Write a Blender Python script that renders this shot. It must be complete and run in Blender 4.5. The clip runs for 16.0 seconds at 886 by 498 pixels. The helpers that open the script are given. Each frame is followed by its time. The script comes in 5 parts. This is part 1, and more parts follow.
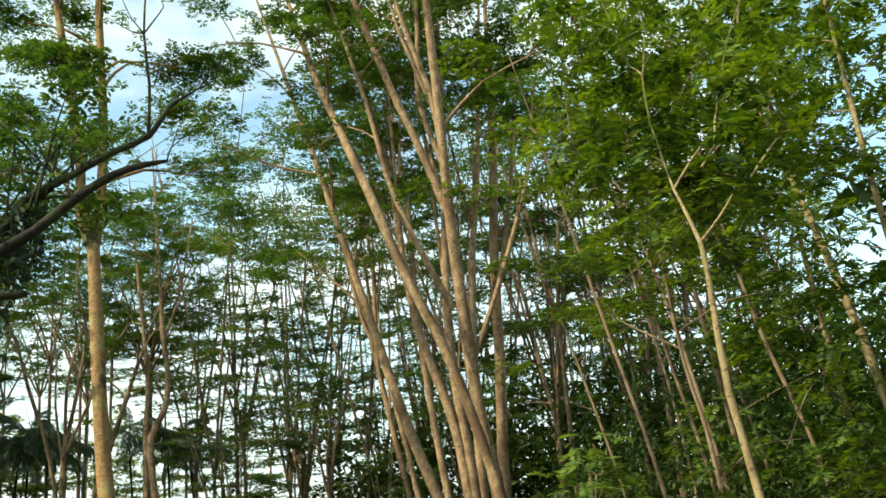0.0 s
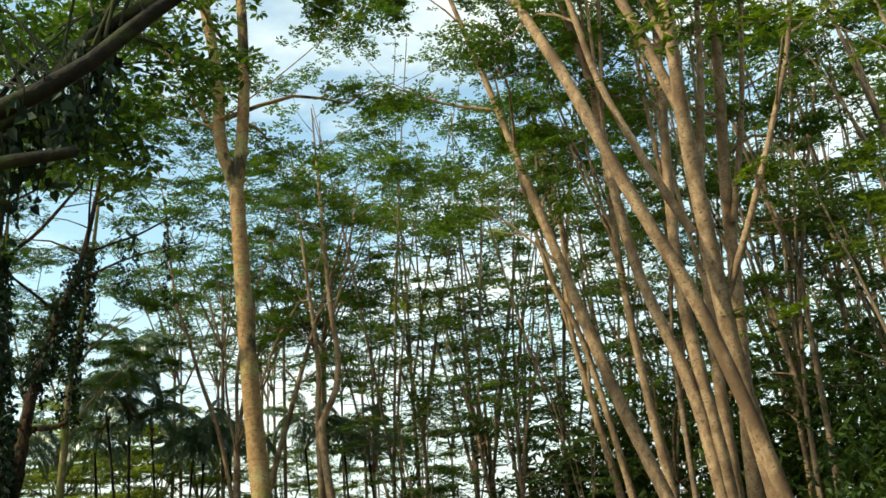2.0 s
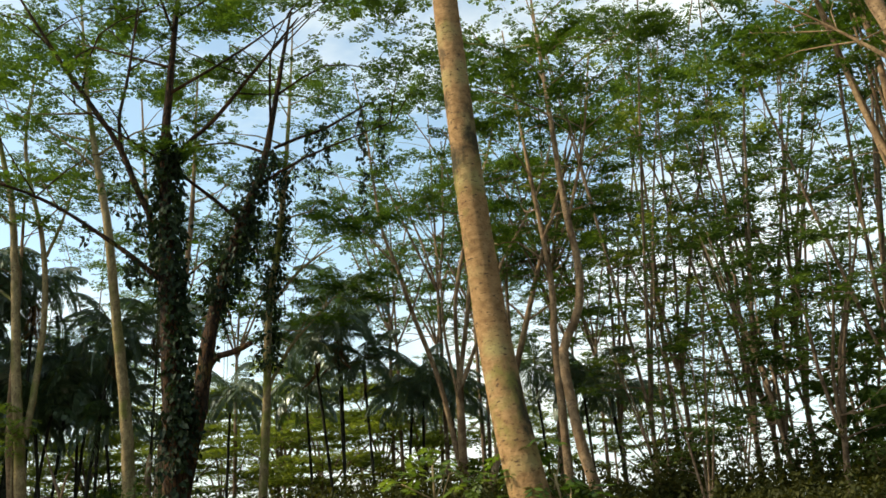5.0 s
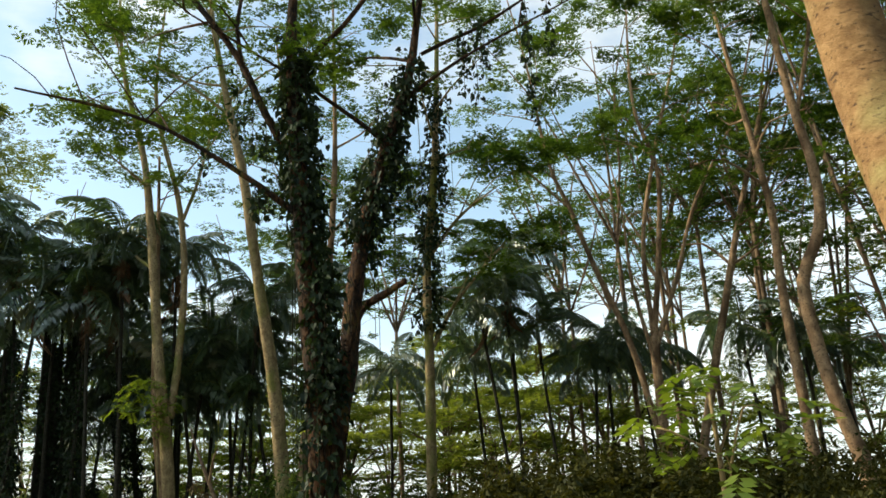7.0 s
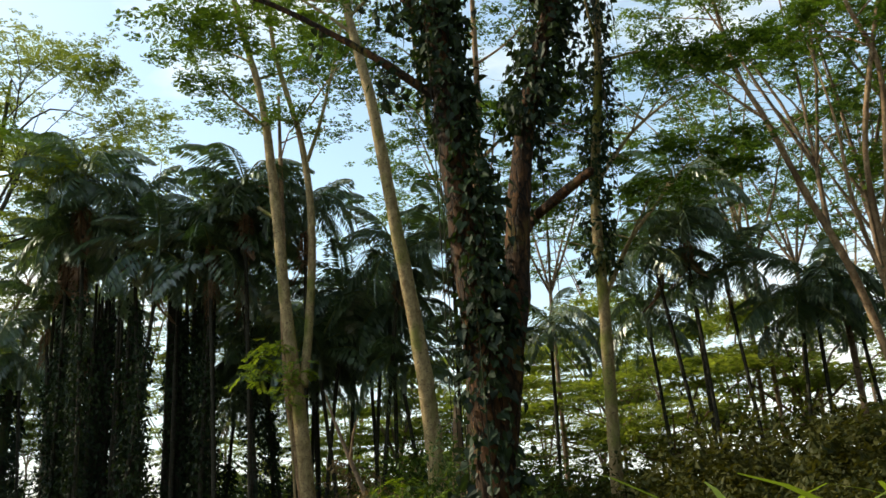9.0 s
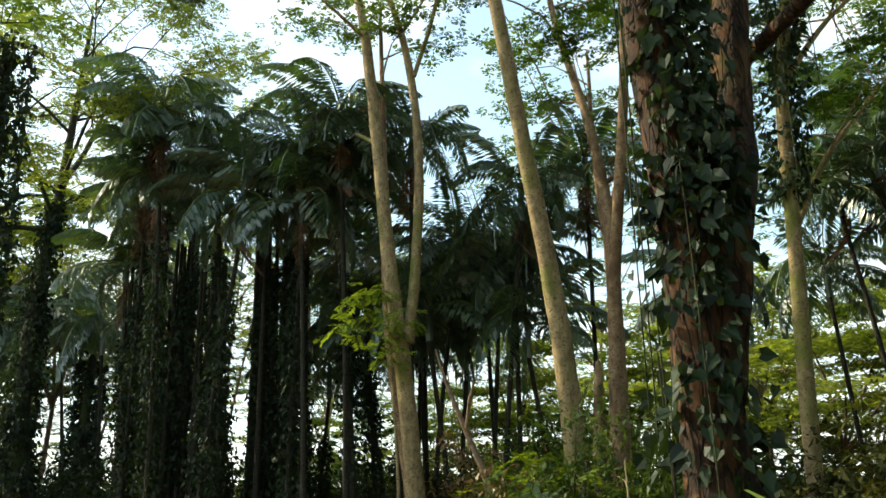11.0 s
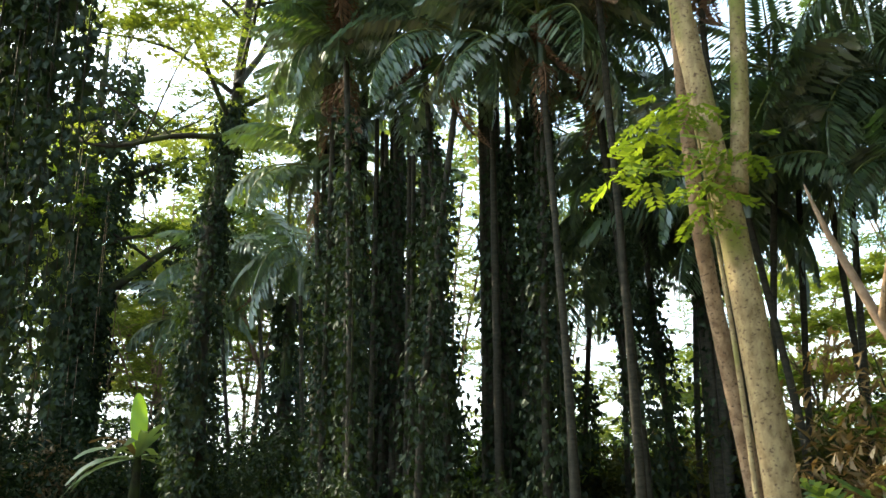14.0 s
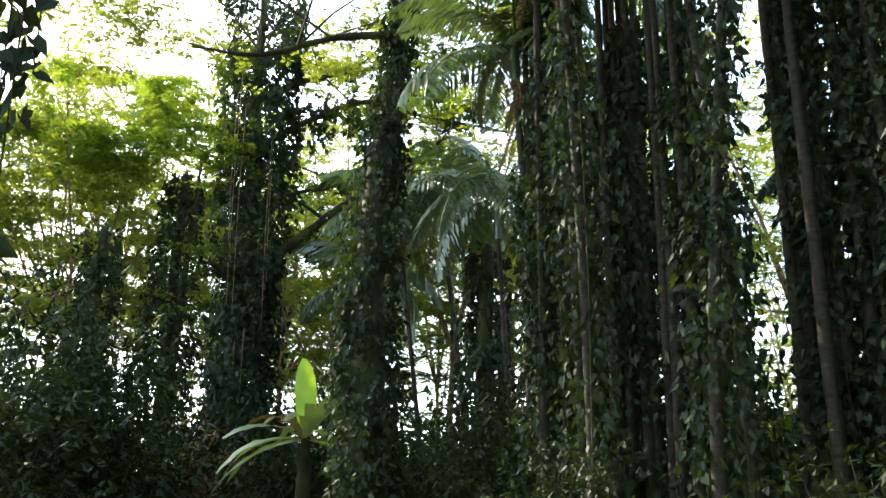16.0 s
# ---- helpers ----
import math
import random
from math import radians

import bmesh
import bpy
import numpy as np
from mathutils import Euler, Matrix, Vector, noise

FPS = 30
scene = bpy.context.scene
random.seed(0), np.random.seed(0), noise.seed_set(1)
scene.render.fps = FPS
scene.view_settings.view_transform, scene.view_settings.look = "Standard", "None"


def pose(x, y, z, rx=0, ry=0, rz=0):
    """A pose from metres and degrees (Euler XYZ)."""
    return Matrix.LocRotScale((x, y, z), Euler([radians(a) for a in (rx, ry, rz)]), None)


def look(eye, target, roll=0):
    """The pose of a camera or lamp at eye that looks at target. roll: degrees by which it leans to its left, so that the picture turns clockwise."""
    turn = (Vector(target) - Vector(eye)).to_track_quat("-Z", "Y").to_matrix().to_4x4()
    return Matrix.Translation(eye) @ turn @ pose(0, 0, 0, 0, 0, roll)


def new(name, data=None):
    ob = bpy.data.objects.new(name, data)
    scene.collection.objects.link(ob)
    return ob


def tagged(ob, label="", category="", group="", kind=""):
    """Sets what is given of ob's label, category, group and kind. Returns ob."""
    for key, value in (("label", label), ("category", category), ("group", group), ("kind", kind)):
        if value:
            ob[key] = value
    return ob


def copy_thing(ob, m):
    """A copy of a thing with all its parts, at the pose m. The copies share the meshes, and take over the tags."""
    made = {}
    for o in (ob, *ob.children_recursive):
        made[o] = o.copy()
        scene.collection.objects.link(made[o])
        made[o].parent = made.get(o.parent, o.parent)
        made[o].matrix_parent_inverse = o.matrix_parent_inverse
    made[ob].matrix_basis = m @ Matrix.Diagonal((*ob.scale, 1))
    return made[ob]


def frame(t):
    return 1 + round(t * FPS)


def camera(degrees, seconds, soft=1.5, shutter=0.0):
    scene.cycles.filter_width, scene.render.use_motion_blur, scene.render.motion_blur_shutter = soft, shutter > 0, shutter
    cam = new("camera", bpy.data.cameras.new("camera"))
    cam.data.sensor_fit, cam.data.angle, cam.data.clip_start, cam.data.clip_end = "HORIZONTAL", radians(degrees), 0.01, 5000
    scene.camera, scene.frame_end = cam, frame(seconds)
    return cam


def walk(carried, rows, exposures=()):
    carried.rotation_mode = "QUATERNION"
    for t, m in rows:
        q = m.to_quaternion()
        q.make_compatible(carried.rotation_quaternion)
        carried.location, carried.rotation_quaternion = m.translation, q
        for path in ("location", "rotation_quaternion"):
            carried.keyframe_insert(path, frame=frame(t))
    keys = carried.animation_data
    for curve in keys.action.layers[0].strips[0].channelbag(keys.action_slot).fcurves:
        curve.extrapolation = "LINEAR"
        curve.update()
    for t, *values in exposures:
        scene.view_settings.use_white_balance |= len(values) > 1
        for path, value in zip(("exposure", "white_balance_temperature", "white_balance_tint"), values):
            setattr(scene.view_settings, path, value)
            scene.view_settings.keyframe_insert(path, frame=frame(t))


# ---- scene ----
cam = camera(51.7, 16.0, soft=1.6)
METRES, EYE, TILT, LEAN, TURN = 40.0, 1.6, 17.5, 5.0, 0.0
ROWS = [
    (0.0, 0.0, 0.0, 0.0, -0.0, 0.0, 0.0),
    (0.5, -0.0034, 0.0295, -0.0092, 2.65, 0.18, 0.81),
    (1.0, -0.0089, 0.0588, -0.0185, 5.63, 0.27, 1.39),
    (1.5, -0.0165, 0.0903, -0.0262, 8.38, 0.08, 1.84),
    (2.0, -0.0267, 0.1168, -0.0342, 10.48, -0.04, 2.49),
    (2.5, -0.0366, 0.1444, -0.0413, 12.55, -0.35, 2.75),
    (3.0, -0.047, 0.1718, -0.0479, 14.86, -0.34, 3.25),
    (5.5, -0.1128, 0.2954, -0.1134, 25.91, 0.0, 6.34),
    (6.0, -0.13, 0.3198, -0.1211, 28.26, 0.1, 7.16),
    (6.5, -0.1464, 0.3439, -0.1304, 30.87, 0.36, 8.05),
    (7.0, -0.1661, 0.3663, -0.1379, 33.48, 0.6, 8.77),
    (7.5, -0.1861, 0.3875, -0.1455, 35.8, 0.8, 9.54),
    (8.0, -0.2067, 0.407, -0.152, 38.31, 0.94, 10.16),
    (8.5, -0.2283, 0.4255, -0.1597, 40.36, 1.03, 11.01),
    (11.0, -0.3394, 0.5095, -0.1975, 48.87, 2.35, 11.21),
    (11.5, -0.3665, 0.5261, -0.2054, 50.98, 2.55, 11.43),
    (12.0, -0.394, 0.5426, -0.213, 53.58, 3.43, 11.87),
    (12.5, -0.422, 0.5564, -0.2192, 56.1, 3.81, 12.44),
    (13.0, -0.4503, 0.5678, -0.2271, 58.45, 3.73, 12.88),
    (13.5, -0.4794, 0.5793, -0.234, 60.58, 4.17, 13.15),
    (14.0, -0.5088, 0.589, -0.2404, 62.87, 4.73, 13.73),
    (14.5, -0.5403, 0.6007, -0.2473, 65.66, 5.51, 14.26),
    (15.0, -0.5742, 0.6089, -0.2528, 68.64, 6.16, 14.93),
    (15.5, -0.6087, 0.6153, -0.2578, 71.75, 6.78, 15.19),
    (16.0, -0.6443, 0.6203, -0.2632, 75.05, 8.15, 15.13),
]
walk(cam, [(t, pose(0, 0, EYE, TILT, LEAN, TURN) @ pose(METRES * x, METRES * y, METRES * z, 90 + pitch, roll, yaw)) for t, x, y, z, yaw, pitch, roll in ROWS], [(0.0, 0.32, 6700, -6), (1.0, 0.22, 6700, -7), (2.0, 0.13, 6750, -4), (3.0, 0.1, 6800, 0), (5.5, 0.05, 6900, 5), (8.5, 0.1, 6950, 6), (11.0, 0.6, 7000, 3), (12.0, 0.72, 7050, 4), (12.8, 0.85, 7100, 4), (14.0, 1.75, 6800, 7), (15.5, 2.0, 6700, 9), (16.0, 1.85, 6700, 10)])

# ---------------------------------------------------------------- light
SUN_YAW, SUN_UP = 122.0, 36.0
world = bpy.data.worlds.new("sky")
scene.world = world
world.use_nodes = True
wn, wl = world.node_tree.nodes, world.node_tree.links
wn.clear()
sky = wn.new("ShaderNodeTexSky")
sky.sky_type, sky.sun_disc = "NISHITA", False
sky.sun_elevation, sky.sun_rotation = radians(SUN_UP), radians(-SUN_YAW)
sky.air_density, sky.dust_density, sky.ozone_density = 1.0, 1.3, 1.5
coord, stretch = wn.new("ShaderNodeTexCoord"), wn.new("ShaderNodeMapping")
stretch.inputs["Scale"].default_value = (1.0, 1.0, 2.4)
puff, ramp = wn.new("ShaderNodeTexNoise"), wn.new("ShaderNodeValToRGB")
puff.inputs["Scale"].default_value, puff.inputs["Detail"].default_value, puff.inputs["Roughness"].default_value = 2.2, 7.0, 0.55
ramp.color_ramp.elements[0].position, ramp.color_ramp.elements[1].position = 0.485, 0.665
ramp.color_ramp.elements[0].color = (0.04, 0.04, 0.04, 1)
mixed = wn.new("ShaderNodeMix")
mixed.data_type = "RGBA"
mixed.inputs[7].default_value = (8.8, 8.8, 8.6, 1)
back, out = wn.new("ShaderNodeBackground"), wn.new("ShaderNodeOutputWorld")
back.inputs["Strength"].default_value = 0.15
wl.new(coord.outputs["Generated"], stretch.inputs["Vector"])
wl.new(stretch.outputs["Vector"], puff.inputs["Vector"])
wl.new(puff.outputs["Fac"], ramp.inputs["Fac"])
clear = wn.new("ShaderNodeMix")
clear.data_type, clear.blend_type = "RGBA", "MULTIPLY"
clear.inputs[0].default_value, clear.inputs[7].default_value = 1.0, (2.1, 2.1, 1.85, 1)
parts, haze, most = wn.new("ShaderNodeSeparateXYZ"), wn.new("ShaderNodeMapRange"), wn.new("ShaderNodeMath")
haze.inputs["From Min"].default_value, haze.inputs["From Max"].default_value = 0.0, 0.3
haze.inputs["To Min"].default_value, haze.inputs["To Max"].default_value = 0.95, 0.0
most.operation = "MAXIMUM"
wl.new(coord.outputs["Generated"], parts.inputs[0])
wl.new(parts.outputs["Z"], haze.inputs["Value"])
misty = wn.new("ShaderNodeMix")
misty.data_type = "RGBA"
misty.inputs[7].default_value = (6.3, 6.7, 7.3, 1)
most.operation = "MULTIPLY"
most.inputs[1].default_value = 0.9
wl.new(ramp.outputs["Color"], most.inputs[0])
wl.new(most.outputs[0], mixed.inputs[0])
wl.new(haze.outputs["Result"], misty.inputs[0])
wl.new(sky.outputs["Color"], clear.inputs[6])
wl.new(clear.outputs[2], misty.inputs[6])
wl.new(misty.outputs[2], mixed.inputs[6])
wl.new(mixed.outputs[2], back.inputs["Color"])
wl.new(back.outputs["Background"], out.inputs["Surface"])

sun = new("sun", bpy.data.lights.new("sun", "SUN"))
sun.data.energy, sun.data.angle, sun.data.color = 5.0, radians(0.6), (1.0, 0.88, 0.68)
toward = Vector((-math.sin(radians(SUN_YAW)) * math.cos(radians(SUN_UP)), math.cos(radians(SUN_YAW)) * math.cos(radians(SUN_UP)), math.sin(radians(SUN_UP))))
sun.matrix_world = look((toward * 60)[:], (0, 0, 0))


# ---------------------------------------------------------------- materials
def surface(name, dark, light, scale, rough=0.85, bump=0.3, spots=None, stretch=(1, 1, 1), amount=0.5, speckle=False):
    """A rough two-tone surface with large stains (spots) and fine relief."""
    m = bpy.data.materials.new(name)
    m.use_nodes = True
    n, l = m.node_tree.nodes, m.node_tree.links
    b = n["Principled BSDF"]
    b.inputs["Roughness"].default_value = rough
    b.inputs["Specular IOR Level"].default_value = 0.25
    c, mp = n.new("ShaderNodeTexCoord"), n.new("ShaderNodeMapping")
    mp.inputs["Scale"].default_value = stretch
    l.new(c.outputs["Object"], mp.inputs["Vector"])
    fine = n.new("ShaderNodeTexNoise")
    fine.inputs["Scale"].default_value, fine.inputs["Detail"].default_value, fine.inputs["Roughness"].default_value = scale, 8, 0.65
    l.new(mp.outputs["Vector"], fine.inputs["Vector"])
    r = n.new("ShaderNodeValToRGB")
    r.color_ramp.elements[0].color, r.color_ramp.elements[1].color = (*dark, 1), (*light, 1)
    r.color_ramp.elements[0].position, r.color_ramp.elements[1].position = 0.34, 0.64
    l.new(fine.outputs["Fac"], r.inputs["Fac"])
    colour = r.outputs["Color"]
    if spots:
        big = n.new("ShaderNodeTexNoise")
        big.inputs["Scale"].default_value, big.inputs["Detail"].default_value = scale * 0.16, 6
        l.new(mp.outputs["Vector"], big.inputs["Vector"])
        r2 = n.new("ShaderNodeValToRGB")
        r2.color_ramp.elements[0].position, r2.color_ramp.elements[1].position = amount, amount + 0.14
        l.new(big.outputs["Fac"], r2.inputs["Fac"])
        mx = n.new("ShaderNodeMix")
        mx.data_type = "RGBA"
        mx.inputs[7].default_value = (*spots, 1)
        l.new(r2.outputs["Color"], mx.inputs[0])
        l.new(colour, mx.inputs[6])
        colour = mx.outputs[2]
    if speckle:
        dots = n.new("ShaderNodeTexNoise")
        dots.inputs["Scale"].default_value, dots.inputs["Detail"].default_value = scale * 2.2, 3
        flat = n.new("ShaderNodeMapping")
        flat.inputs["Scale"].default_value = (1, 1, 1.4)
        l.new(c.outputs["Object"], flat.inputs["Vector"])
        l.new(flat.outputs["Vector"], dots.inputs["Vector"])
        r3 = n.new("ShaderNodeValToRGB")
        r3.color_ramp.elements[0].position, r3.color_ramp.elements[1].position = 0.57, 0.67
        l.new(dots.outputs["Fac"], r3.inputs["Fac"])
        mx2 = n.new("ShaderNodeMix")
        mx2.data_type = "RGBA"
        mx2.inputs[7].default_value = (0.1, 0.065, 0.04, 1)
        l.new(r3.outputs["Color"], mx2.inputs[0])
        l.new(colour, mx2.inputs[6])
        colour = mx2.outputs[2]
    l.new(colour, b.inputs["Base Color"])
    bp = n.new("ShaderNodeBump")
    bp.inputs["Strength"].default_value, bp.inputs["Distance"].default_value = bump, 0.03
    l.new(fine.outputs["Fac"], bp.inputs["Height"])
    l.new(bp.outputs["Normal"], b.inputs["Normal"])
    return m


def layered(name, base, layers):
    """A surface() material with further patches: noise scale, stretch, where they begin and end, tone."""
    n, l = base.node_tree.nodes, base.node_tree.links
    base.name = name
    b = n["Principled BSDF"]
    colour, c = b.inputs["Base Color"].links[0].from_socket, n.new("ShaderNodeTexCoord")
    for i, (scale, size, low, high, tone) in enumerate(layers):
        mp, noise_tex, r, mx = n.new("ShaderNodeMapping"), n.new("ShaderNodeTexNoise"), n.new("ShaderNodeValToRGB"), n.new("ShaderNodeMix")
        mp.inputs["Scale"].default_value, mp.inputs["Location"].default_value = size, (scale + 3.7 * i, 2.3, 5.1 * i)
        noise_tex.inputs["Scale"].default_value, noise_tex.inputs["Detail"].default_value, noise_tex.inputs["Roughness"].default_value = scale, 6, 0.6
        r.color_ramp.elements[0].position, r.color_ramp.elements[1].position = low, high
        mx.data_type = "RGBA"
        mx.inputs[7].default_value = (*tone, 1)
        l.new(c.outputs["Object"], mp.inputs["Vector"])
        l.new(mp.outputs["Vector"], noise_tex.inputs["Vector"])
        l.new(noise_tex.outputs["Fac"], r.inputs["Fac"])
        l.new(r.outputs["Color"], mx.inputs[0])
        l.new(colour, mx.inputs[6])
        colour = mx.outputs[2]
    l.new(colour, b.inputs["Base Color"])
    return base


def cracks(m, scale, size, tone, wide=0.06):
    """Dark cracks between the plates of a bark, sunk into it."""
    n, l = m.node_tree.nodes, m.node_tree.links
    b = n["Principled BSDF"]
    c, mp, wob, add = n.new("ShaderNodeTexCoord"), n.new("ShaderNodeMapping"), n.new("ShaderNodeTexNoise"), n.new("ShaderNodeVectorMath")
    mp.inputs["Scale"].default_value = size
    wob.inputs["Scale"].default_value, wob.inputs["Detail"].default_value = scale * 0.8, 4
    add.operation = "MULTIPLY_ADD"
    add.inputs[1].default_value = (0.22, 0.22, 0.22)
    cell, r, mx, bp = n.new("ShaderNodeTexVoronoi"), n.new("ShaderNodeValToRGB"), n.new("ShaderNodeMix"), n.new("ShaderNodeBump")
    cell.feature = "DISTANCE_TO_EDGE"
    cell.inputs["Scale"].default_value = scale
    r.color_ramp.elements[0].color, r.color_ramp.elements[1].color = (1, 1, 1, 1), (0, 0, 0, 1)
    r.color_ramp.elements[0].position, r.color_ramp.elements[1].position = 0.01, wide
    mx.data_type = "RGBA"
    mx.inputs[7].default_value = (*tone, 1)
    bp.invert = True
    bp.inputs["Strength"].default_value, bp.inputs["Distance"].default_value = 0.9, 0.04
    l.new(c.outputs["Object"], mp.inputs["Vector"])
    l.new(mp.outputs["Vector"], wob.inputs["Vector"])
    l.new(wob.outputs["Color"], add.inputs[0])
    l.new(mp.outputs["Vector"], add.inputs[2])
    l.new(add.outputs[0], cell.inputs["Vector"])
    l.new(cell.outputs["Distance"], r.inputs["Fac"])
    l.new(r.outputs["Color"], mx.inputs[0])
    l.new(b.inputs["Base Color"].links[0].from_socket, mx.inputs[6])
    l.new(mx.outputs[2], b.inputs["Base Color"])
    l.new(r.outputs["Color"], bp.inputs["Height"])
    l.new(b.inputs["Normal"].links[0].from_socket, bp.inputs["Normal"])
    l.new(bp.outputs["Normal"], b.inputs["Normal"])
    return m


def foliage(name, dark, light, through_light, share=0.45, gloss=0.045, rough=0.42):
    """Leaves: every leaf has a tone of its own, lets light through and shines a little."""
    m = bpy.data.materials.new(name)
    m.use_nodes = True
    n, l = m.node_tree.nodes, m.node_tree.links
    n.clear()
    g, c = n.new("ShaderNodeNewGeometry"), n.new("ShaderNodeTexCoord")
    patch = n.new("ShaderNodeTexNoise")
    patch.inputs["Scale"].default_value, patch.inputs["Detail"].default_value = 0.35, 3
    l.new(c.outputs["Object"], patch.inputs["Vector"])
    add = n.new("ShaderNodeMath")
    add.operation = "MULTIPLY_ADD"
    add.inputs[1].default_value = 0.6
    half = n.new("ShaderNodeMath")
    half.operation = "MULTIPLY_ADD"
    half.inputs[1].default_value, half.inputs[2].default_value = 1.4, -0.5
    l.new(patch.outputs["Fac"], half.inputs[0])
    l.new(g.outputs["Random Per Island"], add.inputs[0])
    l.new(half.outputs[0], add.inputs[2])
    r = n.new("ShaderNodeValToRGB")
    r.color_ramp.elements[0].color, r.color_ramp.elements[1].color = (*dark, 1), (*light, 1)
    r.color_ramp.elements[0].position, r.color_ramp.elements[1].position = 0.15, 0.85
    l.new(add.outputs[0], r.inputs["Fac"])
    d, t, s = n.new("ShaderNodeBsdfDiffuse"), n.new("ShaderNodeBsdfTranslucent"), n.new("ShaderNodeBsdfGlossy")
    tint = n.new("ShaderNodeMix")
    tint.data_type, tint.blend_type = "RGBA", "MULTIPLY"
    tint.inputs[0].default_value = 1.0
    tint.inputs[7].default_value = (*through_light, 1)
    l.new(r.outputs["Color"], tint.inputs[6])
    l.new(r.outputs["Color"], d.inputs["Color"])
    l.new(tint.outputs[2], t.inputs["Color"])
    s.inputs["Roughness"].default_value = rough
    s.inputs["Color"].default_value = (0.8, 0.85, 0.85, 1)
    m1, m2, o = n.new("ShaderNodeMixShader"), n.new("ShaderNodeMixShader"), n.new("ShaderNodeOutputMaterial")
    m1.inputs[0].default_value, m2.inputs[0].default_value = share, gloss
    l.new(d.outputs[0], m1.inputs[1])
    l.new(t.outputs[0], m1.inputs[2])
    l.new(m1.outputs[0], m2.inputs[1])
    l.new(s.outputs[0], m2.inputs[2])
    l.new(m2.outputs[0], o.inputs["Surface"])
    return m


BARK = surface("pale_bark", (0.17, 0.105, 0.058), (0.38, 0.26, 0.155), 9, spots=(0.13, 0.08, 0.045), stretch=(1, 1, 0.6), amount=0.5, bump=0.6, speckle=True)
BARK_MOTTLED = layered("mottled_bark", surface("mottled_bark", (0.2, 0.11, 0.046), (0.36, 0.22, 0.1), 11, bump=0.8, spots=(0.33, 0.27, 0.115), stretch=(1, 1, 1.3), amount=0.5),
                       ((1.3, (1, 1, 0.6), 0.53, 0.6, (0.05, 0.04, 0.02)), (1.1, (1, 1, 0.8), 0.63, 0.72, (0.19, 0.18, 0.045)), (15, (1, 1, 2.2), 0.58, 0.66, (0.085, 0.05, 0.026)), (34, (1, 1, 1.5), 0.6, 0.7, (0.08, 0.05, 0.028))))
BARK_MOSSY = surface("mossy_bark", (0.17, 0.12, 0.06), (0.37, 0.285, 0.15), 9, spots=(0.15, 0.16, 0.035), stretch=(1, 1, 0.5), amount=0.5, bump=0.6, speckle=True)
# Reddish bark, its base colour darkened to hold the shade on the forked trunk.
BARK_RED = cracks(layered("reddish_bark", surface("reddish_bark", (0.016, 0.008, 0.004), (0.09, 0.04, 0.014), 8, bump=1.0, stretch=(1, 1, 0.4)),
                          ((1.6, (1, 1, 0.4), 0.5, 0.6, (0.02, 0.013, 0.008)), (1.2, (1, 1, 0.6), 0.57, 0.66, (0.08, 0.075, 0.014)), (14, (1, 1, 0.5), 0.56, 0.7, (0.16, 0.075, 0.027)))), 8.0, (1, 1, 0.28), (0.01, 0.006, 0.003), 0.09)
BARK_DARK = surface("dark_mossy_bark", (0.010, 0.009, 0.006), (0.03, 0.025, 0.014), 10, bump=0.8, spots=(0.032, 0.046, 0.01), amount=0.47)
BARK_BLACK = surface("black_mossy_bark", (0.008, 0.007, 0.005), (0.03, 0.024, 0.013), 11, bump=0.9, spots=(0.045, 0.05, 0.012), amount=0.47)
BARK_FAR = surface("grey_brown_bark", (0.11, 0.072, 0.046), (0.25, 0.175, 0.115), 6, spots=(0.075, 0.055, 0.035), amount=0.55)
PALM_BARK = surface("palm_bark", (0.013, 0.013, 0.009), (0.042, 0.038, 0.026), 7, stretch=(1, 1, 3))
DEADWOOD = surface("dry_frond", (0.09, 0.05, 0.028), (0.2, 0.12, 0.07), 9)
SOIL = surface("leaf_litter", (0.05, 0.035, 0.02), (0.16, 0.11, 0.06), 2.5, bump=0.6, spots=(0.05, 0.09, 0.02))
LEAF = foliage("albizia_leaf", (0.026, 0.064, 0.012), (0.125, 0.195, 0.028), (1.5, 1.5, 0.6))
LEAF_FAR = foliage("far_albizia_leaf", (0.026, 0.06, 0.02), (0.12, 0.18, 0.042), (1.5, 1.5, 0.6))
LEAF_BRIGHT = foliage("bright_leaf", (0.016, 0.046, 0.007), (0.16, 0.23, 0.026), (1.6, 1.5, 0.4), share=0.45)
# Lime green; on the sunlit saplings and bushes it carries the sunlight as colour.
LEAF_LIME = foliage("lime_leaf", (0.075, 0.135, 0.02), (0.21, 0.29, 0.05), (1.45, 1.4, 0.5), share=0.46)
# Sunlight is put into this albizia tone: yellower, brighter, more see-through than LEAF_FAR.
LEAF_SUNLIT = foliage("sunlit_albizia_leaf", (0.09, 0.125, 0.026), (0.23, 0.27, 0.06), (1.45, 1.45, 0.6), share=0.58)
# Near-black green: the shade of backlit vine columns and bushes is put into it.
LEAF_SHADED = foliage("shaded_vine_leaf", (0.008, 0.016, 0.008), (0.03, 0.05, 0.019), (1.4, 1.4, 0.5), share=0.24, gloss=0.02, rough=0.5)
LEAF_PALM = foliage("palm_leaflet", (0.024, 0.054, 0.022), (0.085, 0.135, 0.042), (1.4, 1.5, 0.5), share=0.34, gloss=0.14, rough=0.38)
LEAF_BUSH = foliage("bush_leaf", (0.024, 0.052, 0.012), (0.08, 0.12, 0.024), (1.5, 1.4, 0.5), share=0.38, gloss=0.02, rough=0.55)
LEAF_OLIVE = foliage("olive_bush_leaf", (0.022, 0.03, 0.009), (0.078, 0.078, 0.021), (1.4, 1.3, 0.5), share=0.34, gloss=0.012, rough=0.6)
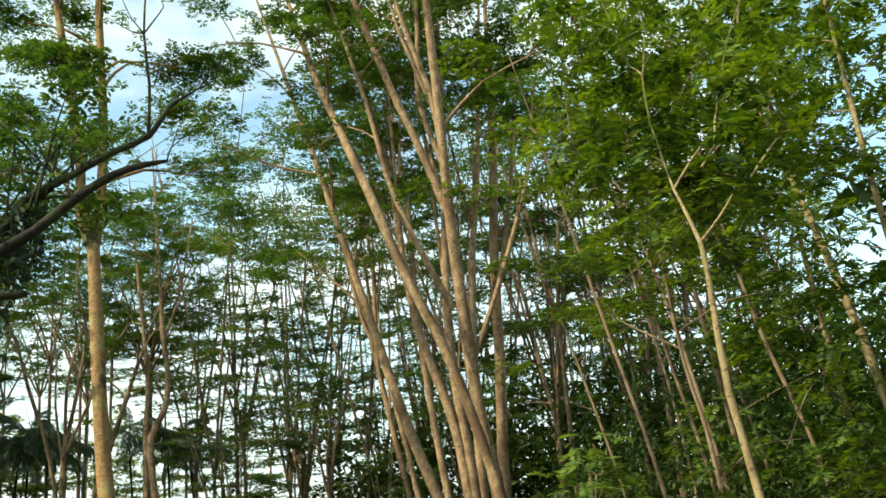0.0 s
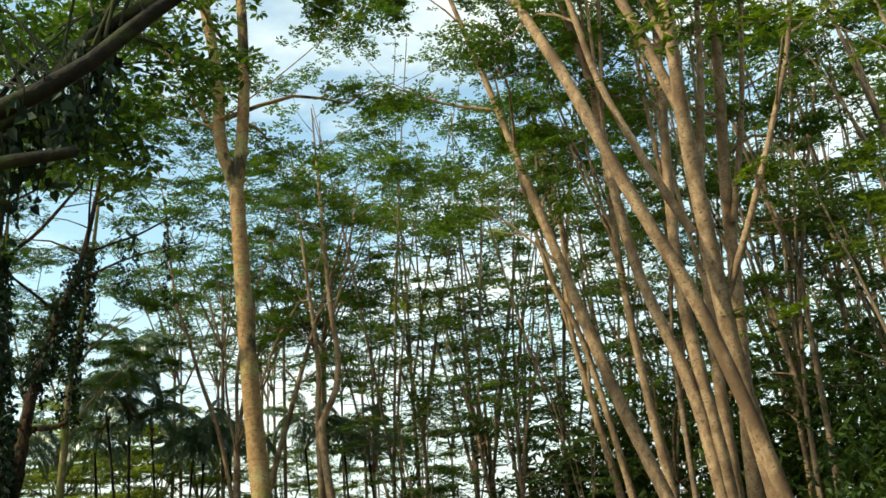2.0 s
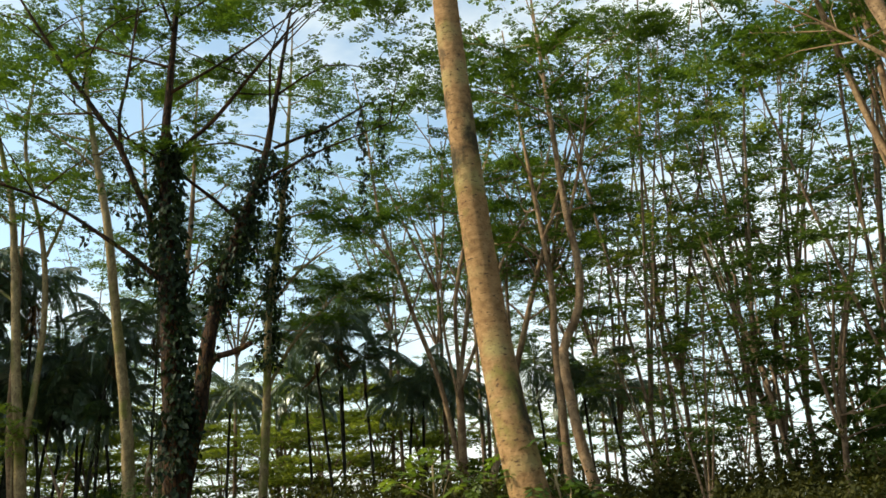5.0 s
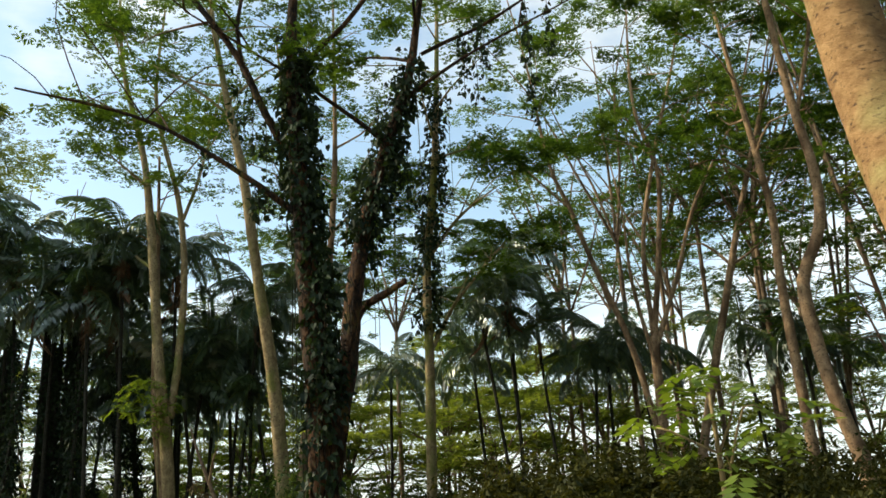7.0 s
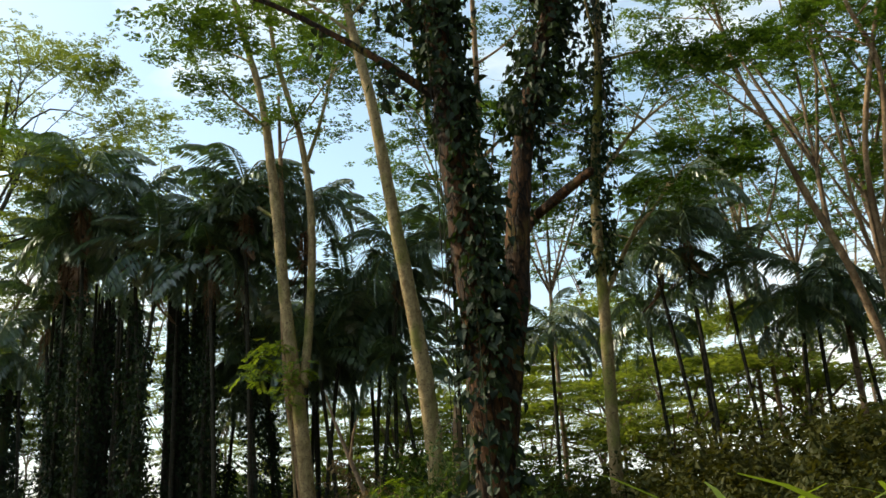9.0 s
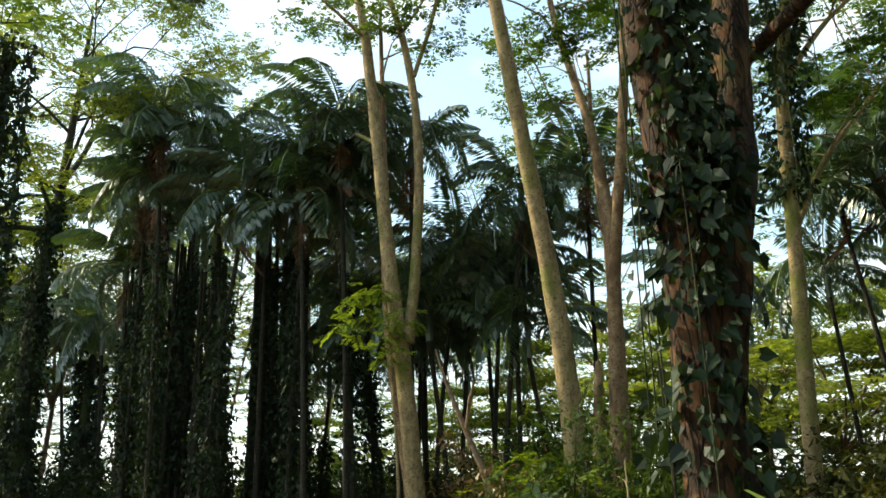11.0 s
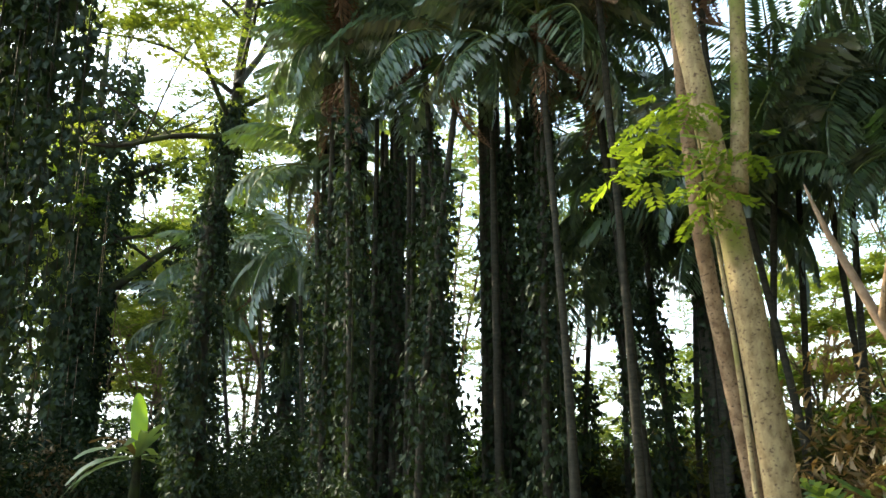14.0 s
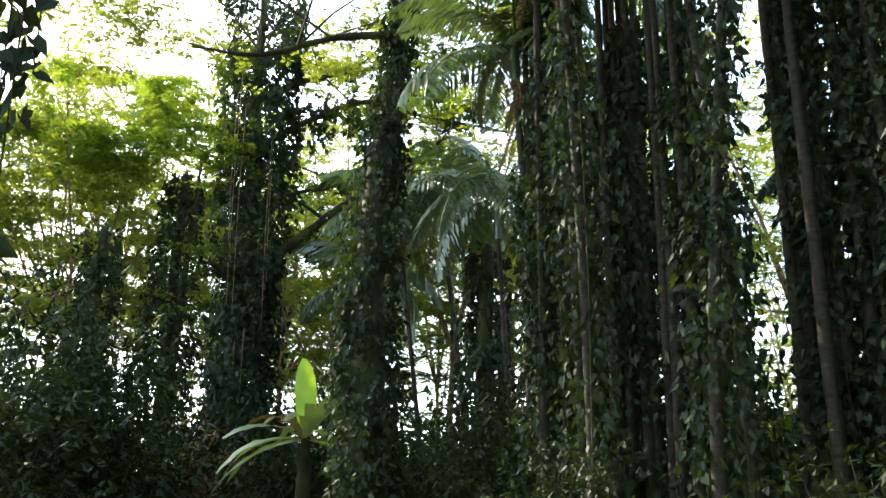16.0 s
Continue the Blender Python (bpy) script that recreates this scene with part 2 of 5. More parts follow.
LEAF_DRY = foliage("dry_leaf", (0.09, 0.06, 0.025), (0.22, 0.15, 0.06), (1.2, 1.1, 0.7), share=0.3)
# Pale grey-green: the sky's sheen on the arching leaves is put into the colour.
LEAF_STRAP = foliage("sky_sheen_arching_leaf", (0.11, 0.16, 0.06), (0.24, 0.3, 0.13), (1.4, 1.4, 0.5), share=0.35, gloss=0.14, rough=0.35)
LEAF_BANANA = foliage("banana_leaf", (0.14, 0.30, 0.02), (0.24, 0.40, 0.04), (1.6, 1.5, 0.4), share=0.55, gloss=0.05)


# ---------------------------------------------------------------- building blocks
rng = np.random.default_rng(11)


def smooth_path(points, step):
    """A Catmull-Rom line through a few control points; the fourth value is the radius."""
    p = np.array(points, float)
    q = np.vstack([2 * p[0] - p[1], p, 2 * p[-1] - p[-2]])
    rows = []
    for i in range(1, len(q) - 2):
        n = max(2, int(np.linalg.norm(q[i + 1, :3] - q[i, :3]) / step))
        for s in np.arange(n) / n:
            a, b, c, d = q[i - 1], q[i], q[i + 1], q[i + 2]
            rows.append(0.5 * (2 * b + (c - a) * s + (2 * a - 5 * b + 4 * c - d) * s * s + (3 * b - a - 3 * c + d) * s ** 3))
    rows.append(p[-1])
    return np.array(rows)


class Wood:
    """Tubes with uneven sides, gathered into one mesh."""

    def __init__(self):
        self.v, self.f, self.n = [], [], 0

    def tube(self, points, sides=8, step=0.6, knobs=0.06, cap=True):
        p = smooth_path(points, step)
        at, rad = p[:, :3], np.maximum(p[:, 3], 0.004)
        t = np.gradient(at, axis=0)
        t /= np.linalg.norm(t, axis=1)[:, None] + 1e-9
        ref = np.array((0.31, 0.95, 0.05)) if abs(t[0][1]) < 0.9 else np.array((1.0, 0.1, 0.05))
        u = np.cross(t, ref)
        u /= np.linalg.norm(u, axis=1)[:, None] + 1e-9
        w = np.cross(t, u)
        a = np.arange(sides) * 2 * np.pi / sides
        wob = 1 + knobs * rng.standard_normal((len(p), sides))
        ring = at[:, None] + (rad[:, None] * wob)[..., None] * (np.cos(a)[None, :, None] * u[:, None] + np.sin(a)[None, :, None] * w[:, None])
        self.v.append(ring.reshape(-1, 3))
        i = np.arange(len(p) - 1)[:, None] * sides + self.n
        j = np.arange(sides)[None]
        k = (j + 1) % sides
        self.f.append(np.stack([i + j, i + k, i + k + sides, i + j + sides], -1).reshape(-1, 4))
        self.n += len(p) * sides
        if cap:
            self.v.append(at[-1:] + t[-1:] * rad[-1])
            last = self.n - sides + np.arange(sides)
            self.f.append(np.stack([last, np.roll(last, -1), np.full(sides, self.n), np.full(sides, self.n)], -1))
            self.n += 1
        return self

    def mesh(self, name, material):
        return quads(name, np.vstack(self.v), np.vstack(self.f), material, True)


def quads(name, verts, faces, material, smooth=False):
    """A mesh from arrays; a face whose last two corners agree is a triangle."""
    m = bpy.data.meshes.new(name)
    tri = faces[:, 2] == faces[:, 3]
    size = np.where(tri, 3, 4)
    keep = np.ones(faces.shape, bool)
    keep[tri, 3] = False
    loops = faces[keep]
    m.vertices.add(len(verts))
    m.vertices.foreach_set("co", verts.astype(np.float32).ravel())
    m.loops.add(len(loops))
    m.loops.foreach_set("vertex_index", loops.astype(np.int32))
    m.polygons.add(len(faces))
    m.polygons.foreach_set("loop_start", np.concatenate([[0], np.cumsum(size)[:-1]]).astype(np.int32))
    m.polygons.foreach_set("use_smooth", np.full(len(faces), smooth))
    m.update(calc_edges=True)
    m.validate()
    m.materials.append(material)
    return m


class Leaves:
    """Many small blades; each is a rhombus with a folded midrib or a plain rhombus."""

    def __init__(self):
        self.c, self.d, self.s, self.l, self.w = [], [], [], [], []

    def add(self, base, along, side, length, width):
        for store, value in ((self.c, base), (self.d, along), (self.s, side)):
            store.append(np.asarray(value, float).reshape(-1, 3))
        n = len(self.c[-1])
        self.l.append(np.broadcast_to(length, n).astype(float))
        self.w.append(np.broadcast_to(width, n).astype(float))
        return self

    def scatter(self, base, length, width, flat=0.45, down=0.0, out=None):
        """Blades at the given places: flat = spread of their tilt, down = how far they hang, out = the way they point."""
        n = len(base)
        az = rng.uniform(0, 2 * np.pi, n)
        d = np.stack([np.cos(az), np.sin(az), rng.normal(0, flat, n)], 1)
        if out is not None:
            d = d * 0.6 + out
        d[:, 2] -= down
        d /= np.linalg.norm(d, axis=1)[:, None]
        up = np.stack([rng.normal(0, flat, n), rng.normal(0, flat, n), np.ones(n)], 1)
        if down > 0.8:
            up = rng.normal(0, 1, (n, 3)) * (1, 1, 0.3)
        s = np.cross(d, up)
        s /= np.linalg.norm(s, axis=1)[:, None] + 1e-9
        k = rng.uniform(0.7, 1.3, n)
        return self.add(base, d, s, length * k, width * k)

    def slivers(self, name, material):
        """One triangle a leaf, for foliage that stays far off."""
        c, d, s = np.vstack(self.c), np.vstack(self.d), np.vstack(self.s)
        l, w = np.concatenate(self.l)[:, None], np.concatenate(self.w)[:, None]
        v = np.stack([c + s * w * 0.15, c + d * l * 0.7 + s * w * 0.6, c + d * l - s * w * 0.4], 1).reshape(-1, 3)
        i = np.arange(len(v)).reshape(-1, 3)
        return quads(name, v, np.hstack([i, i[:, 2:]]), material)

    def mesh(self, name, material, broad=0.45):
        c, d, s = np.vstack(self.c), np.vstack(self.d), np.vstack(self.s)
        l, w = np.concatenate(self.l)[:, None], np.concatenate(self.w)[:, None]
        v = np.stack([c, c + d * l * broad + s * w / 2, c + d * l, c + d * l * broad - s * w / 2], 1).reshape(-1, 3)
        return quads(name, v, np.arange(len(v)).reshape(-1, 4), material)

    def hearts(self, name, material):
        """Broad pointed leaves with two lobes, folded along the midrib; a leaf is two quads."""
        c, d, s = np.vstack(self.c), np.vstack(self.d), np.vstack(self.s)
        l, w = np.concatenate(self.l)[:, None], np.concatenate(self.w)[:, None]
        up = np.cross(s, d) * w * 0.16
        v = np.stack([c + d * l * 0.1, c + s * w * 0.36 - d * l * 0.06 + up, c + d * l * 0.32 + s * w * 0.54 + up, c + d * l, c + d * l * 0.32 - s * w * 0.54 + up, c - s * w * 0.36 - d * l * 0.06 + up], 1).reshape(-1, 3)
        i = np.arange(len(c))[:, None] * 6
        return quads(name, v, np.vstack([i + (0, 1, 2, 3), i + (0, 3, 4, 5)]), material)

    def count(self):
        return sum(len(a) for a in self.c)


def part(name, mesh, parent, label="", kind=""):
    ob = new(name, mesh)
    ob.parent = parent
    return tagged(ob, label, kind=kind)


def thing(name, label, category, group="", kind="", at=(0, 0, 0)):
    ob = new(name)
    ob.location = at
    return tagged(ob, label, category, group, kind)


def rosettes(leaves, centres, each, length, width, dip=0.12, tilt=0.24):
    """Stars of narrow leaflets round each centre, lying nearly flat."""
    n = len(centres)
    az = (rng.uniform(0, 6.28, (n, 1)) + np.arange(each)[None] * 6.283 / each + rng.normal(0, 0.25, (n, each))).ravel()
    lean = np.repeat(rng.normal(0, 0.22, (n, 2)), each, 0)
    d = np.stack([np.cos(az), np.sin(az), np.cos(az) * lean[:, 0] + np.sin(az) * lean[:, 1] + rng.normal(-dip, tilt, n * each)], 1)
    d /= np.linalg.norm(d, axis=1)[:, None]
    side = np.cross(d, np.stack([rng.normal(0, 0.35, n * each), rng.normal(0, 0.35, n * each), np.ones(n * each)], 1))
    side /= np.linalg.norm(side, axis=1)[:, None]
    k = np.repeat(rng.uniform(0.75, 1.2, n), each) * rng.uniform(0.75, 1.2, n * each)
    leaves.add(np.repeat(centres, each, 0) + d * 0.03, d, side, length * k, width * k)


def pad(leaves, centre, radius, n, length, width, each=10, thick=0.035, droop=0.08):
    """One flat, feathery layer of an albizia crown."""
    n = max(5, n // each)
    r, a = radius * np.sqrt(rng.uniform(0, 1, n)), rng.uniform(0, 2 * np.pi, n)
    stretch = rng.uniform(0.75, 1.35)
    lobes = 1 + 0.3 * np.sin(3 * a + rng.uniform(0, 6)) + 0.2 * np.sin(7 * a + rng.uniform(0, 6))
    lean = rng.normal(0, 0.07, 2)
    x, y = r * lobes * np.cos(a) * stretch, r * lobes * np.sin(a) / stretch
    p = np.stack([x, y, rng.normal(0, thick * radius, n) - droop * r * r / radius + lean[0] * x + lean[1] * y], 1)
    rosettes(leaves, p + np.asarray(centre), each, length, width, 0.06, 0.13)


def crown(wood, leaves, stem, start, count, reach, per_pad, leaf=(0.3, 0.09), pad_size=1.0, twigs=3, rise=0.75, spread=1.0, each=10, coarse=False):
    """Limbs from the upper part of a stem, each ending in several layers of leaves."""
    p = smooth_path(stem, 0.5)
    n = len(p)
    turn = rng.uniform(0, 6.28)
    for i in range(count):
        k = int(np.clip(start + (1 - start) * (i + rng.uniform(0, 0.9)) / count, 0, 0.995) * (n - 1))
        a = turn + i * 2.4 + rng.normal(0, 0.4)
        size = reach * rng.uniform(0.6, 1.15) * (1.1 - 0.35 * i / count)
        o = np.array((math.cos(a) * spread, math.sin(a) * spread, 0))
        base, rad = p[k, :3], max(p[k, 3] * 0.5, 0.012)
        tip = base + o * size + np.array((0, 0, size * rise * rng.uniform(0.6, 1.3)))
        mid = base + o * size * 0.45 + np.array((0, 0, size * rise * 0.65)) + rng.normal(0, 0.08 * size, 3)
        wood.tube([(*base, rad), (*mid, rad * 0.65), (*tip, rad * 0.3)], 3 if coarse else 5, 1.6 if coarse else 0.7, cap=False)
        for j in range(twigs):
            f = rng.uniform(0.45, 1.0)
            q = (mid * (1 - f) + tip * f) if j else tip
            b = a + rng.normal(0, 0.9)
            e = q + np.array((math.cos(b), math.sin(b), 0)) * size * rng.uniform(0.2, 0.5) + np.array((0, 0, rng.uniform(0.0, 0.35) * size * 0.6))
            wood.tube([(*q, rad * 0.4), (*((q + e) / 2 + (0, 0, 0.1 * size)), rad * 0.3), (*e, rad * 0.12)], 3 if coarse else 4, 2.0 if coarse else 1.0, cap=False)
            pad(leaves, e, pad_size * rng.uniform(0.65, 1.25), int(per_pad * rng.uniform(0.7, 1.3)), *leaf, each=each)


def tree(name, label, stems, bark, leaf_mat=None, seed=1, start=0.55, count=7, reach=2.6, per_pad=90, leaf=(0.133, 0.06), pad_size=1.05, twigs=3, sides=12, limb_start=0.48, rise=0.75, crowns=None, category="tree", group="", knobs=0.035):
    """A tree from its stems (lists of x, y, z, radius): the first is the trunk, the others its limbs."""
    global rng
    rng = np.random.default_rng(seed)
    base = stems[0][0]
    root = thing(name, label, category, group, at=(base[0], base[1], 0))
    local = [[(x - base[0], y - base[1], z, r * 0.78) for x, y, z, r in s] for s in stems]
    for i, s in enumerate(local):
        part("limb" if i else "trunk", Wood().tube(s, sides if i == 0 else max(9, sides - 4), 0.35, knobs).mesh("limb" if i else "trunk", bark), root)
    wood, leaves = Wood(), Leaves()
    for i, s in enumerate(local):
        if crowns is None or i in crowns:
            crown(wood, leaves, s, start if i == 0 and (len(stems) == 1 or start > 0.6) else limb_start, count, reach, int(per_pad * 4.8), leaf, pad_size * 0.78, twigs, rise * 0.6, each=12)
    if leaves.count():
        part("branchwork", wood.mesh("branchwork", bark), root, kind="stuff")
        part("crown", leaves.slivers("crown", leaf_mat or LEAF), root, kind="stuff")
    return root


def vine_coat(root, path, spread, n, leaf=(0.22, 0.15), strands=6, material=None, hang=1.0, pale=None):
    """A shaggy, clumpy coat of climbing leaves and hanging strands round a path (x, y, z, radius), in the root's own space."""
    p = smooth_path(path, 0.25)
    leaves = Leaves()
    each = 9
    c = max(4, n // each)
    f = rng.uniform(0, 1, c) ** 1.15
    k = (f * (len(p) - 1)).astype(int)
    wide = spread * (1 - 0.5 * f ** 3)
    a = rng.uniform(0, 2 * np.pi, c)
    lump = 0.7 + 0.5 * np.sin(a * 2 + p[k, 2] * 1.1) * np.sin(p[k, 2] * 0.7 + 1.3) + rng.normal(0, 0.22, c)
    rad = p[k, 3] + wide * np.clip(lump, 0.02, 2) * rng.uniform(0.2, 1.0, c)
    o = np.stack([np.cos(a), np.sin(a), np.zeros(c)], 1)
    at = np.repeat(p[k, :3] + o * rad[:, None], each, 0)
    o = np.repeat(o, each, 0)
    n = len(at)
    at = at + rng.normal(0, 1, (n, 3)) * np.array((0.09, 0.09, 0.2))
    d = o * 0.45 + rng.normal(0, 0.5, (n, 3))
    d[:, 2] -= hang
    d /= np.linalg.norm(d, axis=1)[:, None]
    s = np.cross(d, o + rng.normal(0, 0.7, (n, 3)))
    s /= np.linalg.norm(s, axis=1)[:, None]
    size = rng.uniform(0.5, 1.35, n)
    leaves.add(at, d, s, leaf[0] * size, leaf[1] * size)
    part("vine_coat", leaves.hearts("vine_coat", material or LEAF_SHADED), root, "heart-shaped climbing leaves in a dark shaded green", "stuff")
    for i in range(strands):
        j = rng.integers(len(p) // 3, len(p))
        b = rng.uniform(0, 6.28)
        top = p[j, :3] + np.array((math.cos(b), math.sin(b), 0)) * (p[j, 3] + float(wide.mean()) * rng.uniform(0.6, 1.1))
        drop = min(top[2] - 0.1, rng.uniform(2.5, 7))
        w = Wood()
        w.tube([(*top, 0.008), (top[0] + 0.05, top[1], top[2] - drop / 2, 0.008), (top[0], top[1] + 0.06, top[2] - drop, 0.006)], 5, 0.8)
        part("strand", w.mesh("strand", pale or BARK_DARK), root)


def curtain(root, points, n_strands, length, leaf=(0.2, 0.14)):
    """Leafy strands that hang from a limb."""
    p = smooth_path(points, 0.2)
    leaves, wood = Leaves(), Wood()
    for i in range(n_strands):
        q = p[rng.integers(0, len(p)), :3] + rng.normal(0, 0.12, 3)
        l = length * rng.uniform(0.3, 1.1)
        wood.tube([(*q, 0.008), (q[0] + 0.05, q[1], q[2] - l / 2, 0.008), (q[0], q[1] + 0.04, q[2] - l, 0.005)], 4, 0.8)
        m = int(l * 24)
        z = rng.uniform(0, l, m)
        at = np.stack([q[0] + rng.normal(0, 0.07, m), q[1] + rng.normal(0, 0.07, m), q[2] - z], 1)
        leaves.scatter(at, leaf[0], leaf[1], 0.5, 1.2)
    part("hanging_vine", wood.mesh("hanging_vine", BARK_DARK), root, kind="stuff")
    part("hanging_foliage", leaves.hearts("hanging_foliage", LEAF_SHADED), root, "hanging vine leaves in a dark shaded green", "stuff")


def shifted(stem, base):
    return [(x - base[0], y - base[1], z, r) for x, y, z, r in stem]


# ---------------------------------------------------------------- ground
def ground():
    n = 91
    t = np.linspace(-1, 1, n)
    ax = 40 * t + 1960 * t ** 5
    x, y = np.meshgrid(ax - 12, ax + 20)
    z = 0.05 * (np.sin(0.9 * x + 0.4 * y) * np.cos(0.7 * y) + 0.6 * np.sin(1.7 * y - 0.8 * x)) * (np.hypot(x + 12, y - 20) < 60) - 0.08
    v = np.stack([x, y, z], -1).reshape(-1, 3)
    i = (np.arange(n - 1)[:, None] * n + np.arange(n - 1)[None]).ravel()
    ob = new("ground", quads("ground", v, np.stack([i, i + 1, i + n + 1, i + n], 1), SOIL, True))
    tagged(ob, "forest floor of brown leaf litter and low green growth", "ground", kind="structure")


ground()

# ---------------------------------------------------------------- the large trees, along the way
a_tree = tree("albizia_tree", "leaning albizia with pale mottled bark and a forked trunk",
     [[(-6.45, 20.1, -0.1, 0.3), (-6.9, 20.15, 2, 0.245), (-7.11, 20.3, 3, 0.228), (-7.23, 20.34, 4, 0.215), (-7.29, 20.27, 5, 0.205), (-7.35, 20.24, 6, 0.197), (-7.55, 20.3, 8.72, 0.178)],
      [(-7.55, 20.3, 8.6, 0.165), (-7.84, 20.21, 9.66, 0.155), (-7.91, 20.18, 11.2, 0.145), (-8.42, 19.99, 14.5, 0.12), (-9.02, 19.79, 19.5, 0.05)],
      [(-7.55, 20.3, 8.5, 0.165), (-7.43, 20.36, 10.0, 0.155), (-7.42, 20.36, 12.0, 0.135), (-7.58, 20.31, 16.1, 0.11), (-7.18, 20.71, 20.1, 0.05)],
      [(-7.8, 20.22, 9.6, 0.06), (-8.25, 20.1, 10.4, 0.05), (-8.85, 20.0, 11.6, 0.03), (-9.45, 19.9, 12.8, 0.015)]],
     BARK_MOTTLED, seed=5, count=9, reach=2.6, per_pad=110, crowns=(1, 2, 3), limb_start=0.15, sides=20, knobs=0.02)
vine_coat(a_tree, shifted([(-6.52, 20.1, 0.3, 0.24), (-6.68, 20.12, 1.0, 0.22), (-6.81, 20.14, 1.6, 0.18)], (-6.45, 20.1)), 0.22, 420, (0.1, 0.06), 0)

tree("albizia_tree", "tall pale-barked albizia with a many-forked trunk",
     [[(1.5, 19.9, -0.1, 0.226), (1.23, 19.75, 2.4, 0.195), (1.0, 19.6, 4.1, 0.183), (0.85, 19.35, 6.1, 0.176), (0.75, 19.1, 8.0, 0.160), (0.7, 18.5, 10.2, 0.125), (0.6, 17.9, 14, 0.106), (0.5, 17.6, 19, 0.044)],
      [(0.74, 19.05, 8.3, 0.133), (0.12, 18.9, 10.2, 0.109), (-0.36, 18.8, 11.5, 0.110), (-1.1, 18.7, 14, 0.088), (-2.0, 18.6, 18, 0.044)],
      [(0.72, 18.7, 9.6, 0.114), (0.55, 18.6, 11.1, 0.097), (0.11, 18.5, 12.7, 0.079), (-0.4, 18.4, 15, 0.062), (-0.9, 18.4, 18, 0.035)],
      [(0.62, 19.3, 6.3, 0.106), (0.05, 19.24, 7.61, 0.088), (-0.52, 19.27, 9.21, 0.079), (-0.87, 19.29, 11.01, 0.070), (-1.26, 19.31, 12.62, 0.057), (-1.9, 19.34, 15.0, 0.026)],
      [(0.74, 19.0, 9.4, 0.088), (0.28, 19.1, 11.26, 0.075), (0.4, 19.1, 13.25, 0.062), (0.45, 19.2, 16.0, 0.026)],
      [(0.72, 18.8, 10.4, 0.079), (0.13, 19.0, 12.42, 0.062), (-0.11, 19.1, 13.33, 0.053), (-0.4, 19.2, 15.5, 0.022)],
      [(1.0, 19.5, 5.2, 0.079), (1.61, 19.3, 6.6, 0.070), (2.24, 19.2, 8.22, 0.057), (2.64, 19.1, 9.45, 0.044), (2.98, 19.09, 11.6, 0.018)]],
     BARK, seed=6, count=4, reach=2.2, per_pad=60)

tree("albizia_tree", "slanting albizia crossing in front of its neighbours",
     [[(1.7, 19.2, -0.1, 0.172), (1.2, 19.05, 2.4, 0.148), (0.48, 18.88, 5, 0.140), (-0.34, 18.7, 7, 0.133), (-1.01, 18.9, 9, 0.133), (-1.65, 19.8, 11, 0.117), (-2.26, 20.9, 13, 0.114), (-3.3, 22.0, 17, 0.053)]],
     BARK, seed=7, start=0.7, count=5, reach=2.6, per_pad=90)

tree("albizia_tree", "slender sunlit albizia leaning over the clearing",
     [[(0.8, 27.1, -0.1, 0.26), (0.19, 27.3, 2, 0.225), (-0.82, 27.67, 5, 0.2), (-1.63, 28.0, 8, 0.18), (-2.43, 28.24, 11, 0.16), (-3.22, 28.34, 14, 0.12), (-4.07, 28.43, 17, 0.09), (-5.2, 28.5, 21, 0.04)],
      [(-1.75, 28.0, 8.5, 0.07), (-2.38, 27.98, 9.2, 0.055), (-2.96, 27.95, 9.8, 0.03), (-3.9, 27.9, 10.7, 0.015)],
      [(-3.2, 28.4, 13.5, 0.07), (-4.6, 28.3, 13.9, 0.05), (-6.5, 28.05, 14.8, 0.02)]],
     BARK, seed=8, count=6, reach=2.6, per_pad=85)

CLUSTER = [
    [(0.9, 22.0, -0.1, 0.2), (0.69, 21.99, 2.5, 0.17), (0.45, 22.0, 4.3, 0.15), (-0.13, 22.01, 6.3, 0.14), (-0.41, 22.01, 8.2, 0.125), (-0.59, 22.01, 10.6, 0.11), (-1.04, 22.02, 12.8, 0.09), (-2.2, 22.0, 18, 0.04)],
    [(0.95, 22.0, -0.1, 0.22), (0.82, 22.02, 2.5, 0.19), (0.69, 22.03, 4.2, 0.17), (0.56, 22.04, 6.0, 0.15), (0.62, 22.04, 8.0, 0.13), (0.9, 22.0, 12, 0.1), (1.1, 22, 18, 0.04)],
    [(1.0, 23.1, -0.1, 0.2), (1.07, 23.04, 2.6, 0.17), (1.1, 23.03, 5, 0.14), (1.33, 23.02, 8.2, 0.12), (1.75, 23.0, 11, 0.09), (2.4, 23.2, 17, 0.04)],
    [(0.7, 30.0, -0.1, 0.2), (0.24, 30.0, 3.2, 0.17), (-0.06, 30.0, 6.1, 0.15), (-0.25, 30.0, 9, 0.13), (-0.3, 30.1, 13, 0.1), (-0.8, 30, 19, 0.04)],
    [(-0.5, 34.0, -0.1, 0.2), (-1.14, 34.0, 3.5, 0.16), (-1.58, 34.0, 6, 0.14), (-1.94, 34.0, 8.5, 0.12), (-1.87, 34.0, 12, 0.1), (-2.6, 34.0, 18, 0.04)],
    [(-0.2, 33.0, -0.1, 0.16), (-1.45, 33.0, 7, 0.12), (-2.32, 32.96, 9.6, 0.1), (-2.96, 32.94, 13.2, 0.08), (-3.6, 33, 18, 0.03)],
    [(1.8, 26.4, -0.1, 0.26), (1.82, 26.0, 3, 0.22), (1.97, 25.1, 6, 0.19), (2.08, 24.4, 9, 0.17), (2.31, 23.8, 12, 0.14), (2.6, 23.4, 18, 0.05)],
    [(2.1, 24.4, 8.0, 0.1), (2.75, 24.2, 11, 0.08), (3.3, 24.0, 15, 0.05)],
]
